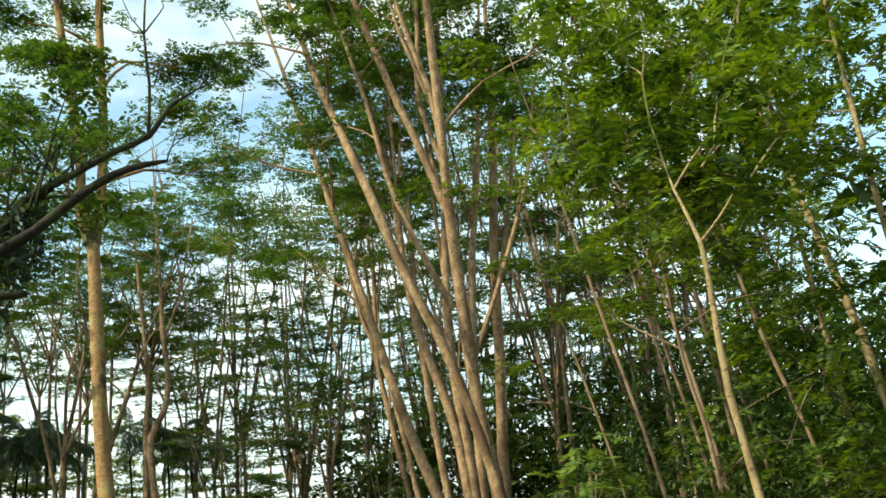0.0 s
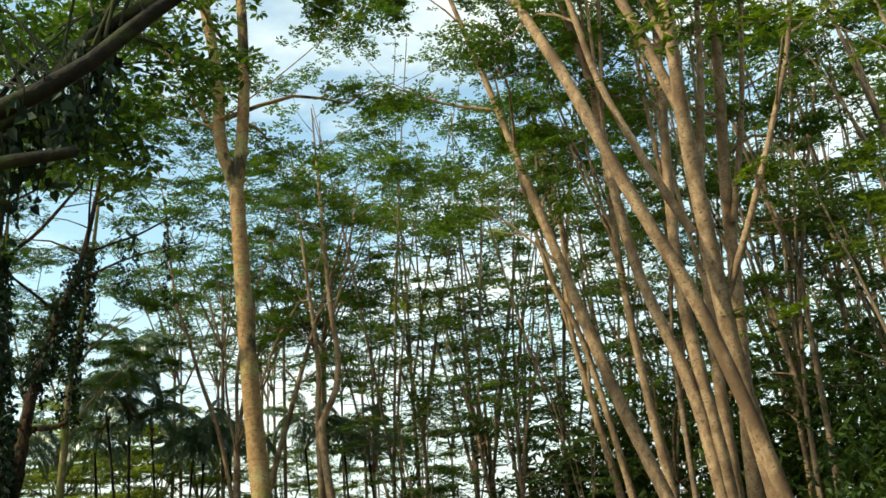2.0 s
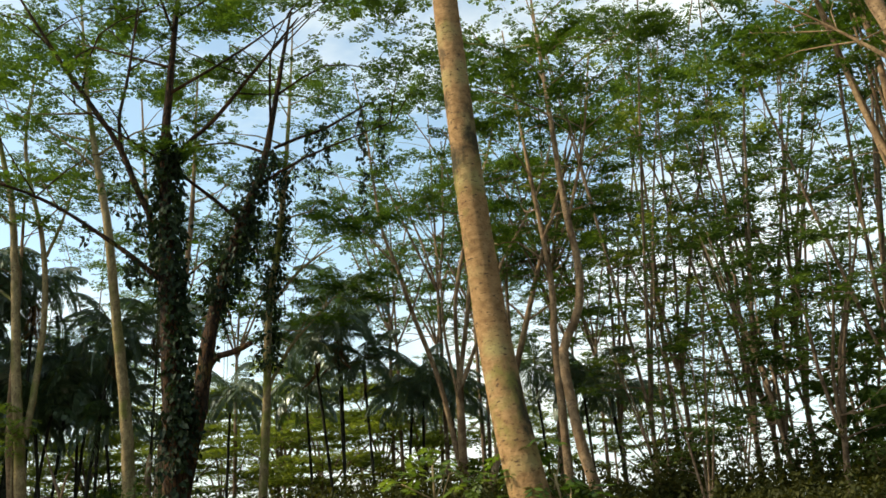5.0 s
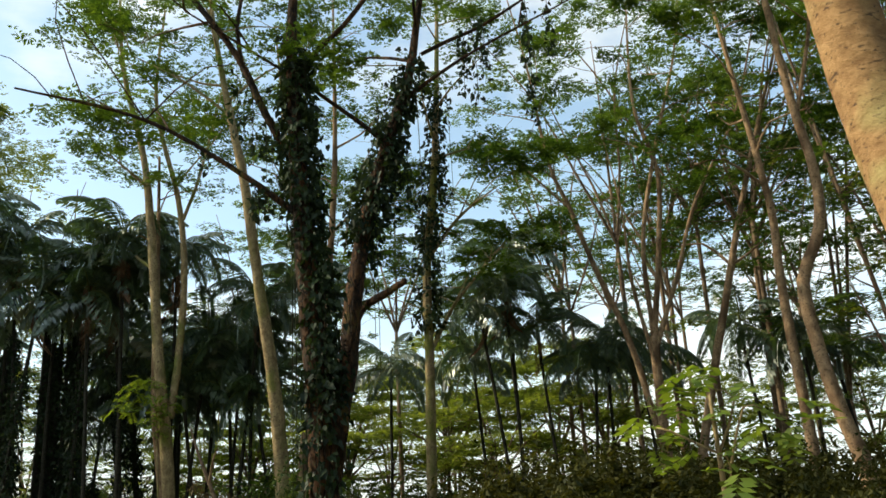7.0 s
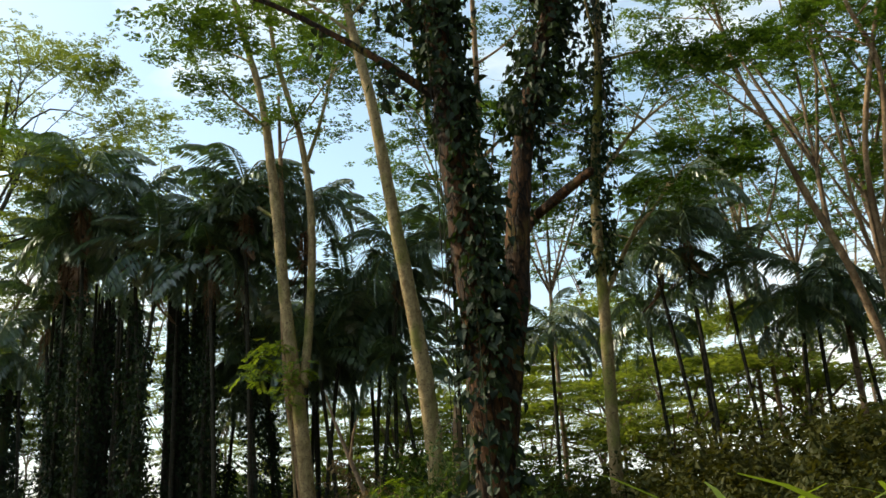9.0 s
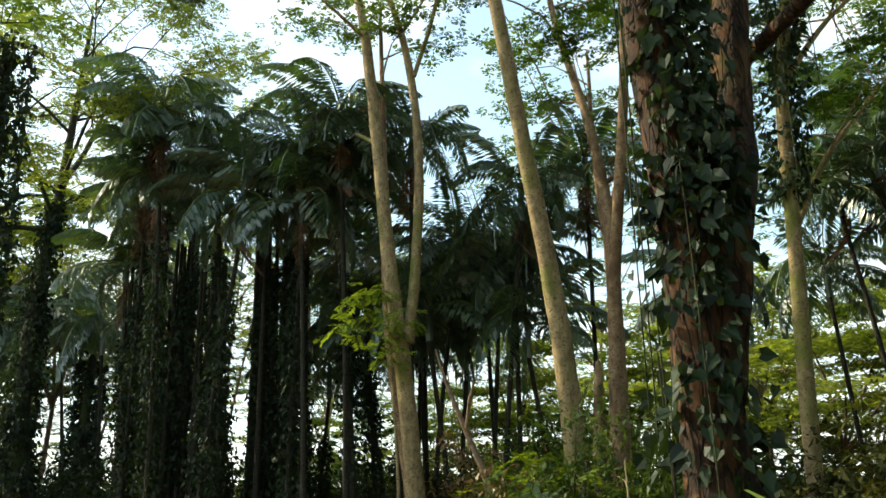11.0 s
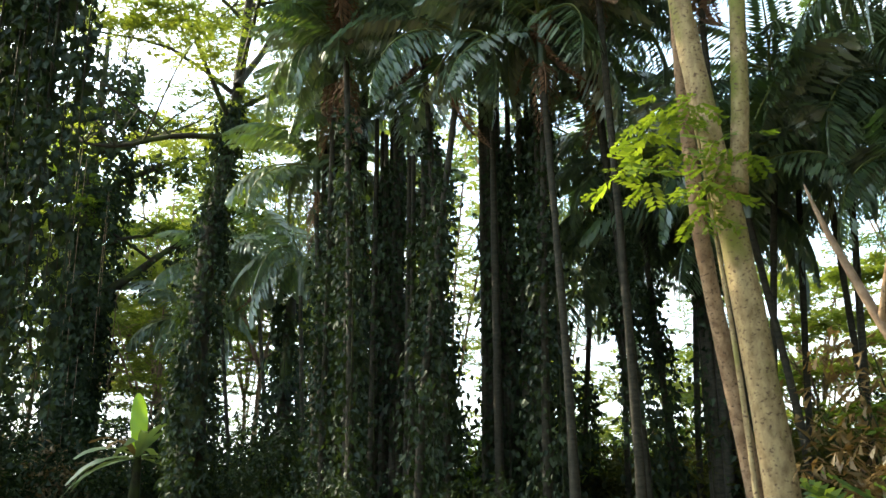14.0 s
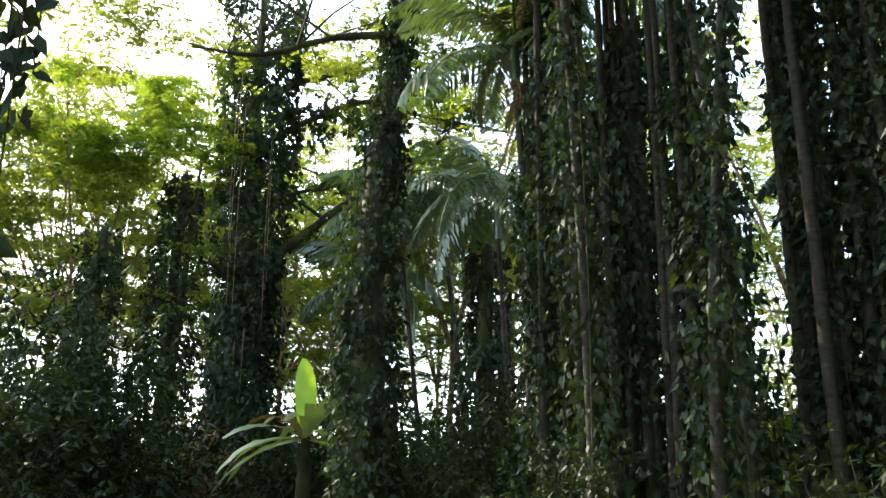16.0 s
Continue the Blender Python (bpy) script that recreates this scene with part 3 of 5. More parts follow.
def thin_limbs(stem, count, seed):
    """Slender bare limbs that leave the upper half of a stem and rise beside it."""
    g, p, made = np.random.default_rng(seed), smooth_path(stem, 0.5), []
    for i in range(count):
        x, y, z, r = p[int(len(p) * g.uniform(0.3, 0.6))]
        dx, dy, up = g.uniform(-1.9, 0.7), g.uniform(-0.8, 0.8), g.uniform(4.5, 7.5)
        made.append([(x, y, z, r * 0.5), (x + dx * 0.35, y + dy * 0.3, z + up * 0.3, r * 0.42), (x + dx * 0.7, y + dy * 0.7, z + up * 0.65, r * 0.34), (x + dx, y + dy, z + up, r * 0.14)])
    return made


for i, stem in enumerate(CLUSTER[:6]):
    tree("albizia_tree", "slim pale-barked albizia in a close-grown stand", [stem, *thin_limbs(stem, 3, 40 + i)], BARK, seed=20 + i, start=0.68, count=4, reach=2.0, per_pad=60, sides=9, limb_start=0.6, group="close-grown stand")
tree("albizia_tree", "straight pale-barked albizia forking high up", CLUSTER[6:8], BARK, seed=29, start=0.5, count=6, reach=2.2, per_pad=80, sides=9, group="close-grown stand")

tree("albizia_tree", "twin-stemmed albizia with pale mossy bark",
     [[(-28.55, 33.95, -0.1, 0.3), (-28.5, 33.6, 3, 0.245), (-28.55, 33.4, 5, 0.225), (-28.68, 33.18, 7, 0.2), (-28.9, 32.88, 10.9, 0.17), (-29.1, 32.6, 13.5, 0.13), (-29.57, 32.0, 16.6, 0.09), (-29.8, 31.8, 20, 0.04)],
      [(-28.45, 33.5, 5.3, 0.15), (-28.34, 33.62, 7, 0.145), (-28.28, 33.7, 9.5, 0.135), (-28.43, 33.49, 12.1, 0.11), (-28.9, 32.84, 15.4, 0.08), (-28.9, 33.0, 19, 0.04)],
      [(-28.3, 33.6, 11.5, 0.07), (-27.95, 33.9, 13, 0.06), (-27.6, 34.4, 16, 0.03)]],
     BARK_MOSSY, seed=31, count=6, reach=2.3, per_pad=90)
tree("albizia_tree", "thin bare albizia beside the twin stems",
     [[(-30.4, 35.5, -0.1, 0.19), (-30.1, 34.7, 3, 0.165), (-29.89, 34.18, 5, 0.15), (-29.5, 33.7, 7, 0.13), (-29.3, 33.5, 9.5, 0.1), (-29.6, 33.6, 14, 0.05)]], BARK, seed=32, start=0.75, count=3, reach=1.4, per_pad=60, sides=9)
tree("albizia_tree", "curving albizia trunk with warm lichen-spotted bark",
     [[(-25.5, 35.5, -0.1, 0.34), (-25.2, 34.84, 3, 0.285), (-24.99, 34.39, 5, 0.25), (-24.94, 33.96, 7, 0.225), (-24.93, 33.5, 9, 0.2), (-24.95, 32.95, 11.7, 0.17), (-25.23, 32.65, 13.7, 0.14), (-25.6, 32.3, 16.5, 0.09), (-25.9, 32, 20, 0.04)]],
     BARK_MOSSY, seed=33, start=0.68, count=9, reach=2.7, per_pad=100)
tree("albizia_tree", "split-trunk albizia with a broken stump at its foot",
     [[(-25.65, 36.6, -0.1, 0.34), (-25.65, 36.65, 2, 0.3), (-25.68, 36.8, 4, 0.26), (-25.75, 37.0, 6, 0.21), (-25.8, 37.1, 8, 0.18), (-26.1, 37.0, 10.5, 0.14), (-27.0, 37.0, 14, 0.1), (-27.6, 37, 19, 0.04)],
      [(-25.6, 36.7, 2.0, 0.2), (-25.34, 36.4, 4, 0.18), (-25.02, 36.1, 6, 0.165), (-24.47, 35.8, 8, 0.15), (-23.9, 35.5, 10, 0.13), (-23.4, 35.2, 13, 0.1), (-23.2, 35, 18, 0.04)],
      [(-25.6, 36.9, 6.5, 0.1), (-26.3, 37.4, 9, 0.08), (-26.8, 38, 13, 0.05)],
      [(-25.4, 35.75, 0, 0.26), (-25.36, 35.72, 2.5, 0.2), (-25.3, 35.76, 4.4, 0.11), (-25.28, 35.77, 4.7, 0.02)]],
     BARK, seed=34, count=6, reach=2.3, per_pad=90, crowns=(0, 1, 2))
s_tree = tree("albizia_tree", "straight albizia hung with climbing vines",
     [[(-22.3, 37.9, -0.1, 0.24), (-22.0, 37.5, 3, 0.2), (-21.6, 37.1, 6, 0.18), (-21.1, 36.5, 9, 0.16), (-20.3, 36.0, 12, 0.13), (-19.7, 35.6, 16, 0.07), (-19.5, 35.5, 19, 0.03)],
      [(-21.5, 37.0, 6.6, 0.09), (-21.1, 37.9, 8.2, 0.07), (-20.4, 38.9, 9.6, 0.04), (-19.9, 39.6, 10.6, 0.02)],
      [(-21.0, 36.4, 9.2, 0.08), (-20.4, 37.3, 10.6, 0.06), (-19.6, 38.2, 11.6, 0.03)]], BARK_MOSSY, seed=35, start=0.62, count=8, reach=2.2, per_pad=90, sides=9, limb_start=0.25)
vine_coat(s_tree, shifted([(-21.4, 36.9, 7.4, 0.14), (-21.1, 36.5, 9, 0.14), (-20.3, 36.0, 12, 0.12), (-20.0, 35.8, 14, 0.1)], (-22.3, 37.9)), 0.34, 1500, (0.15, 0.1), 3)
tree("albizia_tree", "vase-shaped albizia with many rising limbs",
     [[(-16.85, 42.4, -0.1, 0.246), (-16.75, 42.2, 2, 0.213), (-16.6, 41.8, 4.5, 0.193), (-16.45, 41.5, 6.9, 0.18)],
      [(-16.45, 41.5, 6.8, 0.107), (-16.4, 41.5, 9.9, 0.0902), (-15.7, 41.75, 13, 0.0738), (-14.84, 42.1, 16, 0.0492), (-14.3, 42.3, 19, 0.0246)],
      [(-16.45, 41.5, 6.8, 0.123), (-16.0, 41.65, 9.6, 0.107), (-15.75, 41.75, 12.2, 0.0902), (-16.2, 41.6, 14.7, 0.0656), (-15.95, 41.6, 19, 0.0246)],
      [(-16.4, 41.5, 6.6, 0.107), (-15.55, 41.8, 8.8, 0.082), (-14.8, 42.1, 11, 0.0697), (-13.3, 42.65, 13.8, 0.0492), (-12.3, 43, 17, 0.0246)],
      [(-16.5, 41.45, 6.2, 0.082), (-16.85, 41.3, 8.7, 0.0656), (-16.9, 41.3, 11, 0.041), (-17.3, 41.3, 14, 0.0164)],
      [(-16.75, 42.1, 3.4, 0.131), (-17.2, 41.5, 6.8, 0.123), (-17.9, 40.95, 9.4, 0.107), (-18.4, 40.76, 11.3, 0.0943), (-18.9, 40.55, 13, 0.0738), (-19.3, 40.4, 16.6, 0.0492), (-19.8, 40.3, 19.5, 0.0246)],
      [(-18.4, 40.76, 11.3, 0.0574), (-19.5, 40.4, 12.7, 0.041), (-20.8, 40.0, 14.6, 0.0246)]],
     BARK, seed=36, count=6, reach=2.1, per_pad=70, limb_start=0.5, crowns=(1, 2, 3, 5, 6))
tree("albizia_tree", "slanting albizia with dark upper limbs",
     [[(-16.9, 42.3, -0.1, 0.22), (-16.1, 42.6, 2.6, 0.19), (-15.19, 42.9, 6, 0.165), (-14.6, 43.05, 8, 0.15), (-13.8, 43.3, 10.8, 0.12), (-12.9, 43.6, 13.6, 0.09), (-11.7, 43.9, 17, 0.04)]], BARK, seed=37, start=0.5, count=9, reach=2.3, per_pad=90, sides=9)
tree("albizia_tree", "albizia with a sharply bent trunk",
     [[(-10.0, 35.1, -0.1, 0.24), (-10.11, 35.08, 2.1, 0.21), (-10.38, 35.02, 3.4, 0.19), (-10.57, 34.99, 4.7, 0.175), (-10.64, 34.97, 6.1, 0.17), (-10.15, 35.07, 7.2, 0.15), (-10.05, 35.09, 8.5, 0.14), (-10.23, 35.05, 10.1, 0.12), (-10.4, 35.0, 13, 0.09), (-10.7, 35.0, 18, 0.03)],
      [(-10.2, 35.05, 9.7, 0.07), (-9.6, 35.3, 12, 0.05), (-9.2, 35.6, 15, 0.03)]], BARK, seed=38, start=0.7, count=10, reach=3.2, per_pad=75, sides=9, twigs=4, pad_size=1.2, limb_start=0.3)
tree("albizia_tree", "slim straight albizia with pale bark",
     [[(-11.6, 38.0, -0.1, 0.2), (-11.7, 37.95, 4, 0.165), (-11.75, 37.95, 7, 0.14), (-11.7, 37.95, 9, 0.12), (-12.1, 37.9, 13, 0.08), (-12.6, 37.9, 18, 0.03)]], BARK, seed=39, start=0.45, count=9, reach=2.2, per_pad=90, sides=9)

# ---------------------------------------------------------------- vine-hung trees


rng = np.random.default_rng(50)
VBASE = (-17.95, 28.45)
V_TRUNK = [(-17.95, 28.45, -0.1, 0.46), (-17.98, 28.42, 1.5, 0.38), (-18.0, 28.4, 2.5, 0.345), (-17.95, 28.29, 3.5, 0.31), (-17.97, 28.17, 4.5, 0.28), (-18.02, 28.13, 5.5, 0.28), (-18.06, 28.05, 6.5, 0.26), (-18.13, 27.96, 8, 0.23), (-18.19, 27.89, 9.5, 0.19), (-18.23, 27.85, 11, 0.15), (-18.21, 27.87, 12.5, 0.12), (-18.1, 28.1, 18, 0.04)]
V_RIGHT = [(-17.92, 28.45, 2.4, 0.26), (-17.78, 28.52, 3.4, 0.26), (-17.7, 28.65, 4.2, 0.25), (-17.76, 28.93, 5, 0.24), (-17.79, 29.06, 5.8, 0.235), (-17.77, 29.21, 6.6, 0.21), (-17.71, 29.4, 7.5, 0.2), (-17.56, 29.58, 8.5, 0.18), (-17.39, 29.87, 9.5, 0.16), (-17.18, 30.13, 10.5, 0.14), (-16.95, 30.29, 11.5, 0.12), (-16.5, 30.8, 16, 0.04)]
V_LIMB1 = [(-18.3, 28.05, 8.6, 0.11), (-18.69, 27.61, 9.7, 0.1), (-19.01, 27.33, 10.7, 0.092), (-19.32, 27.06, 11.43, 0.085), (-20.15, 26.34, 13.0, 0.07), (-21.2, 25.4, 15.2, 0.03)]
V_LIMB2 = [(-18.2, 27.9, 7.6, 0.085), (-18.78, 27.24, 8.26, 0.07), (-19.3, 26.75, 8.75, 0.06), (-19.9, 26.2, 9.26, 0.052), (-20.7, 25.5, 9.7, 0.045), (-22.0, 24.2, 10.1, 0.025)]
V_LIMB3 = [(-18.25, 28.05, 10.2, 0.08), (-17.98, 28.22, 11.1, 0.075), (-17.45, 28.68, 11.9, 0.068), (-16.77, 29.26, 13.25, 0.06), (-15.8, 30.1, 15.2, 0.025)]
V_LIMB4 = [(-16.78, 30.42, 11.67, 0.060), (-16.26, 30.78, 11.98, 0.055), (-15.68, 31.19, 12.29, 0.050), (-15.08, 31.61, 12.77, 0.040), (-14.47, 32.04, 13.26, 0.020)]
V_LIMB5 = [(-19.05, 27.3, 10.8, 0.06), (-19.15, 27.2, 11.7, 0.055), (-19.03, 27.31, 13.1, 0.045), (-18.9, 27.4, 15.5, 0.02)]
V_STUB = [(-17.72, 29.08, 5.6, 0.11), (-17.88, 29.59, 5.99, 0.100), (-16.65, 28.69, 5.83, 0.090), (-16.13, 28.57, 5.94, 0.075)]
v_tree = tree("vine_hung_tree", "forked reddish-brown tree wrapped in climbing vines", [V_TRUNK, V_RIGHT, V_LIMB1, V_LIMB2, V_LIMB3, V_LIMB4, V_LIMB5, V_STUB], BARK_RED, sides=18, knobs=0.06, seed=51, count=7, reach=3.4, per_pad=95, crowns=(0, 1, 2, 3, 4, 6), pad_size=1.2, limb_start=0.55, start=0.7)
vine_coat(v_tree, shifted([(-17.95, 28.4, 0.3, 0.36), (-17.98, 28.38, 1.5, 0.34), (-18.0, 28.36, 2.5, 0.31), (-17.95, 28.27, 3.5, 0.27), (-17.95, 28.15, 4.8, 0.22)], VBASE), 0.12, 650, (0.15, 0.11), 4)
vine_coat(v_tree, shifted([(-17.72, 28.25, 3.9, 0.2), (-17.8, 28.2, 4.8, 0.18), (-17.88, 28.2, 6, 0.18), (-18.08, 28.05, 7.6, 0.2), (-18.15, 27.95, 9, 0.22), (-18.2, 27.9, 11.5, 0.13)], VBASE), 0.17, 3400, (0.14, 0.1), 6)
vine_coat(v_tree, shifted(V_RIGHT[6:11], VBASE), 0.26, 1700, (0.13, 0.09), 3)
curtain(v_tree, shifted(V_LIMB4, VBASE), 9, 2.8, (0.13, 0.09))
curtain(v_tree, shifted(V_RIGHT[6:11], VBASE), 10, 1.9, (0.13, 0.09))
curtain(v_tree, shifted(V_LIMB1[:4], VBASE), 8, 1.5, (0.13, 0.09))
curtain(v_tree, shifted(V_LIMB2[:3], VBASE), 7, 1.0, (0.13, 0.09))

NBASE = (-39.0, 29.05)
N_TRUNK = [(-39.0, 29.05, -0.1, 0.42), (-39.4, 29.13, 3, 0.36), (-39.85, 29.2, 5, 0.3), (-40.47, 29.36, 7, 0.27), (-41.2, 29.7, 9, 0.24), (-41.6, 30.0, 11, 0.21), (-41.4, 30.1, 13, 0.17), (-41.0, 30.3, 18, 0.06)]
N_LIMB2 = [(-41.4, 29.85, 10.6, 0.12), (-41.7, 28.6, 10.5, 0.09), (-42.0, 27.3, 10.1, 0.06), (-42.2, 26.0, 10.2, 0.03)]
N_LIMB3 = [(-41.3, 30.0, 12.0, 0.13), (-42.2, 31.0, 14, 0.1), (-43, 32, 17, 0.05)]
n_tree = tree("vine_hung_tree", "curved tree trunk thickly coated with climbing vines", [N_TRUNK, N_LIMB2, N_LIMB3], BARK_DARK, leaf_mat=LEAF_SUNLIT, seed=52, count=14, reach=4.4, per_pad=110, crowns=(0, 1, 2), start=0.62, twigs=4, pad_size=1.3)
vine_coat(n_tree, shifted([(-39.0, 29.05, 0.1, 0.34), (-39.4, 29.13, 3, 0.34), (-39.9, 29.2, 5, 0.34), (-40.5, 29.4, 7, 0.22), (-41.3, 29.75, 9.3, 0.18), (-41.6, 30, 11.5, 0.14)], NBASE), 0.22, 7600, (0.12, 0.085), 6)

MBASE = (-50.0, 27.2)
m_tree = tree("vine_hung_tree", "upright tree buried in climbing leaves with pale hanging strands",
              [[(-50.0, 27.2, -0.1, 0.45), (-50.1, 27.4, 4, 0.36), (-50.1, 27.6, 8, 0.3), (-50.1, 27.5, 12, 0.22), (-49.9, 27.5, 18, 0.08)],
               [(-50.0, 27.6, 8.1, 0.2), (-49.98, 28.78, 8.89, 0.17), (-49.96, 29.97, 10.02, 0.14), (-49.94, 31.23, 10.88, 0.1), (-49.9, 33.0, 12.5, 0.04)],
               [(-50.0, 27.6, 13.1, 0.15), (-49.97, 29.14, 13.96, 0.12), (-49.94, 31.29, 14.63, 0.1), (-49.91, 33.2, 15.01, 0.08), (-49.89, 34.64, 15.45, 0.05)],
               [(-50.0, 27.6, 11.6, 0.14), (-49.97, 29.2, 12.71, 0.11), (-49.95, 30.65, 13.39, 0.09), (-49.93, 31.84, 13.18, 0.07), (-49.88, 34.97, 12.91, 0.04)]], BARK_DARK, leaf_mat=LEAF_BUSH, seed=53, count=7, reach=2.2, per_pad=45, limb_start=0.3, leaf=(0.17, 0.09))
vine_coat(m_tree, shifted([(-50.0, 27.4, 0.1, 0.55), (-50.1, 27.6, 4, 0.45), (-50.1, 27.7, 8, 0.4), (-50.1, 27.6, 12, 0.6), (-50.0, 27.6, 16.5, 0.9)], MBASE), 0.65, 15000, (0.17, 0.12), 16, pale=BARK_FAR)
for limb in (1, 2, 3):
    reach = [(-50.0, 28.3, 8.6, 0.1), (-49.97, 29.5, 9.5, 0.1), (-49.96, 30.6, 10.4, 0.05)] if limb == 1 else [(-49.98, 28.5, 11.6 + limb * 0.4, 0.1), (-49.97, 30.3, 12.6 + limb * 0.5, 0.1), (-49.95, 31.3, 12.6 + limb * 0.6, 0.05)]
    curtain(m_tree, shifted(reach, MBASE), 12, 1.5, (0.16, 0.11))

# near limb that reaches over the road, with its tree at the roadside
BBASE = (-9.5, 8.6)
B_TRUNK = [(-9.5, 8.6, -0.1, 0.4), (-9.2, 8.9, 2, 0.32), (-8.6, 9.3, 3.6, 0.27), (-8.2, 9.5, 6, 0.22), (-8.5, 9.3, 10, 0.14), (-8.8, 9.2, 15, 0.05)]
B_LIMB1 = [(-8.6, 9.3, 3.5, 0.179), (-7.0, 9.95, 4.4, 0.134), (-5.04, 10.53, 5.34, 0.0955), (-4.28, 10.78, 6.03, 0.0783), (-3.84, 10.92, 6.39, 0.0671), (-3.48, 11.04, 6.55, 0.0559), (-3.2, 11.12, 6.62, 0.0279)]
B_LIMB2 = [(-7.2, 9.9, 4.25, 0.123), (-6.0, 10.8, 5.1, 0.101), (-5.39, 11.15, 5.76, 0.0894), (-5.13, 11.33, 6.31, 0.0783), (-4.58, 11.5, 6.7, 0.0671), (-4.1, 11.65, 7.05, 0.0615), (-3.64, 11.79, 7.33, 0.0559), (-3.39, 11.87, 7.79, 0.0391), (-3.0, 11.97, 8.1, 0.0168)]
B_LIMB3 = [(-3.66, 11.79, 7.31, 0.0335), (-3.65, 11.79, 8.13, 0.0279), (-3.73, 11.76, 8.95, 0.0224), (-3.7, 11.8, 10.2, 0.0112)]
B_STUB = [(-8.6, 9.3, 3.3, 0.134), (-7.0, 9.9, 4.2, 0.101), (-5.6, 10.3, 4.65, 0.0783), (-4.7, 10.52, 4.78, 0.0559)]
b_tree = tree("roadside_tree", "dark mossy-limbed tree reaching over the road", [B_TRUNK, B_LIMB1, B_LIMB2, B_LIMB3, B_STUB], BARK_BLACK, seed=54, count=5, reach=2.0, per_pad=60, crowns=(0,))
curtain(b_tree, shifted(B_LIMB2[1:4], BBASE), 26, 1.0, (0.11, 0.075))
curtain(b_tree, shifted(B_LIMB1[1:3], BBASE), 26, 0.9, (0.11, 0.075))
wood, leaves = Wood(), Leaves()
for limb in (B_LIMB1[2:], B_LIMB2[2:], B_LIMB3):
    for i in range(9):
        q = np.array(limb[int(rng.integers(0, len(limb)))][:3]) - (BBASE[0], BBASE[1], 0)
        e = q + np.array((rng.uniform(-0.5, 0.6), rng.uniform(-0.4, 0.4), rng.uniform(0.05, 0.75)))
        u, w = q * 0.66 + e * 0.34 + rng.normal(0, 0.07, 3), q * 0.3 + e * 0.7 + rng.normal(0, 0.07, 3)
        wood.tube([(*q, 0.013), (*u, 0.009), (*w, 0.006), (*e, 0.002)], 5, 0.15, 0.12)
for i in range(46):
    f = rng.uniform(0, 1)
    q = np.array(B_LIMB2[1][:3]) * (1 - f) + np.array(B_LIMB2[4][:3]) * f - (BBASE[0], BBASE[1], 0)
    e = q + np.array((rng.uniform(-2.4, 0.6), rng.uniform(-0.2, 2.6), rng.uniform(-0.3, 2.4)))
    wood.tube([(*q, 0.02), (*((q + e) / 2 + (0, 0, 0.15)), 0.014), (*e, 0.005)], 5, 0.4)
    rosettes(leaves, e + rng.normal(0, 0.26, (26, 3)) * (1, 1, 0.55), 8, 0.12, 0.055, 0.3, 0.35)
part("spray_wood", wood.mesh("spray_wood", BARK_BLACK), b_tree, kind="stuff")
part("spray", leaves.mesh("spray", LEAF), b_tree, "small green leaves along the limb", "stuff")


# ---------------------------------------------------------------- palms
def frond_mesh(length, seed, droop=1.0, material=None):
    """A feather leaf: arching midrib along +x with hanging leaflets."""
    g = np.random.default_rng(seed)
    n = 42
    s = np.linspace(0, 1, n)
    arch = np.stack([length * (s - 0.18 * s ** 3), 0.06 * np.sin(s * 3), length * (0.34 * s - 0.62 * droop * s ** 2.3)], 1)
    d = np.gradient(arch, axis=0)
    d /= np.linalg.norm(d, axis=1)[:, None]
    leaves = Leaves()
    for sign in (-1, 1):
        k = np.arange(4, n)
        l = length * 0.30 * np.sin(np.pi * np.clip(s[k] * 0.92 + 0.1, 0, 1)) ** 0.6 * g.uniform(0.85, 1.1, len(k))
        o = d[k] * 0.45 + np.array((0, sign, 0)) * 0.9
        o[:, 2] -= 0.35 + 0.5 * s[k] + g.uniform(-0.2, 0.3, len(k))
        o /= np.linalg.norm(o, axis=1)[:, None]
        side = np.cross(o, np.array((0, sign * 0.4, 1.0)) + g.normal(0, 0.15, (len(k), 3)))
        side /= np.linalg.norm(side, axis=1)[:, None]
        mid = arch[k] + o * (l * 0.55)[:, None]
        leaves.add(arch[k], o, side, l * 0.62, 0.07 * length / 2.6)
        o2 = o + np.array((0, 0, -0.75))
        o2 /= np.linalg.norm(o2, axis=1)[:, None]
        leaves.add(mid, o2, side, l * 0.5, 0.058 * length / 2.6)
    step = np.linalg.norm(np.diff(arch, axis=0), axis=1).mean()
    leaves.add(arch[:-1], d[:-1], np.tile((0.0, 1.0, 0.0), (n - 1, 1)), step * 2.2, 0.035)
    m = leaves.mesh("frond", material or LEAF_PALM, 0.4)
    rib = Wood().tube([(*arch[i], 0.03 * (1 - 0.85 * s[i])) for i in range(0, n, 7)], 4, 0.6, 0.0).mesh("midrib", RIB if material is None else material)
    return m, rib


RIB = surface("palm_midrib", (0.07, 0.09, 0.02), (0.14, 0.16, 0.05), 12, rough=0.5)
FRONDS = [frond_mesh(2.5, 1, 0.8), frond_mesh(2.7, 2, 1.05), frond_mesh(2.3, 3, 1.35)]
DRY_FROND = frond_mesh(1.5, 4, 1.9, DEADWOOD)


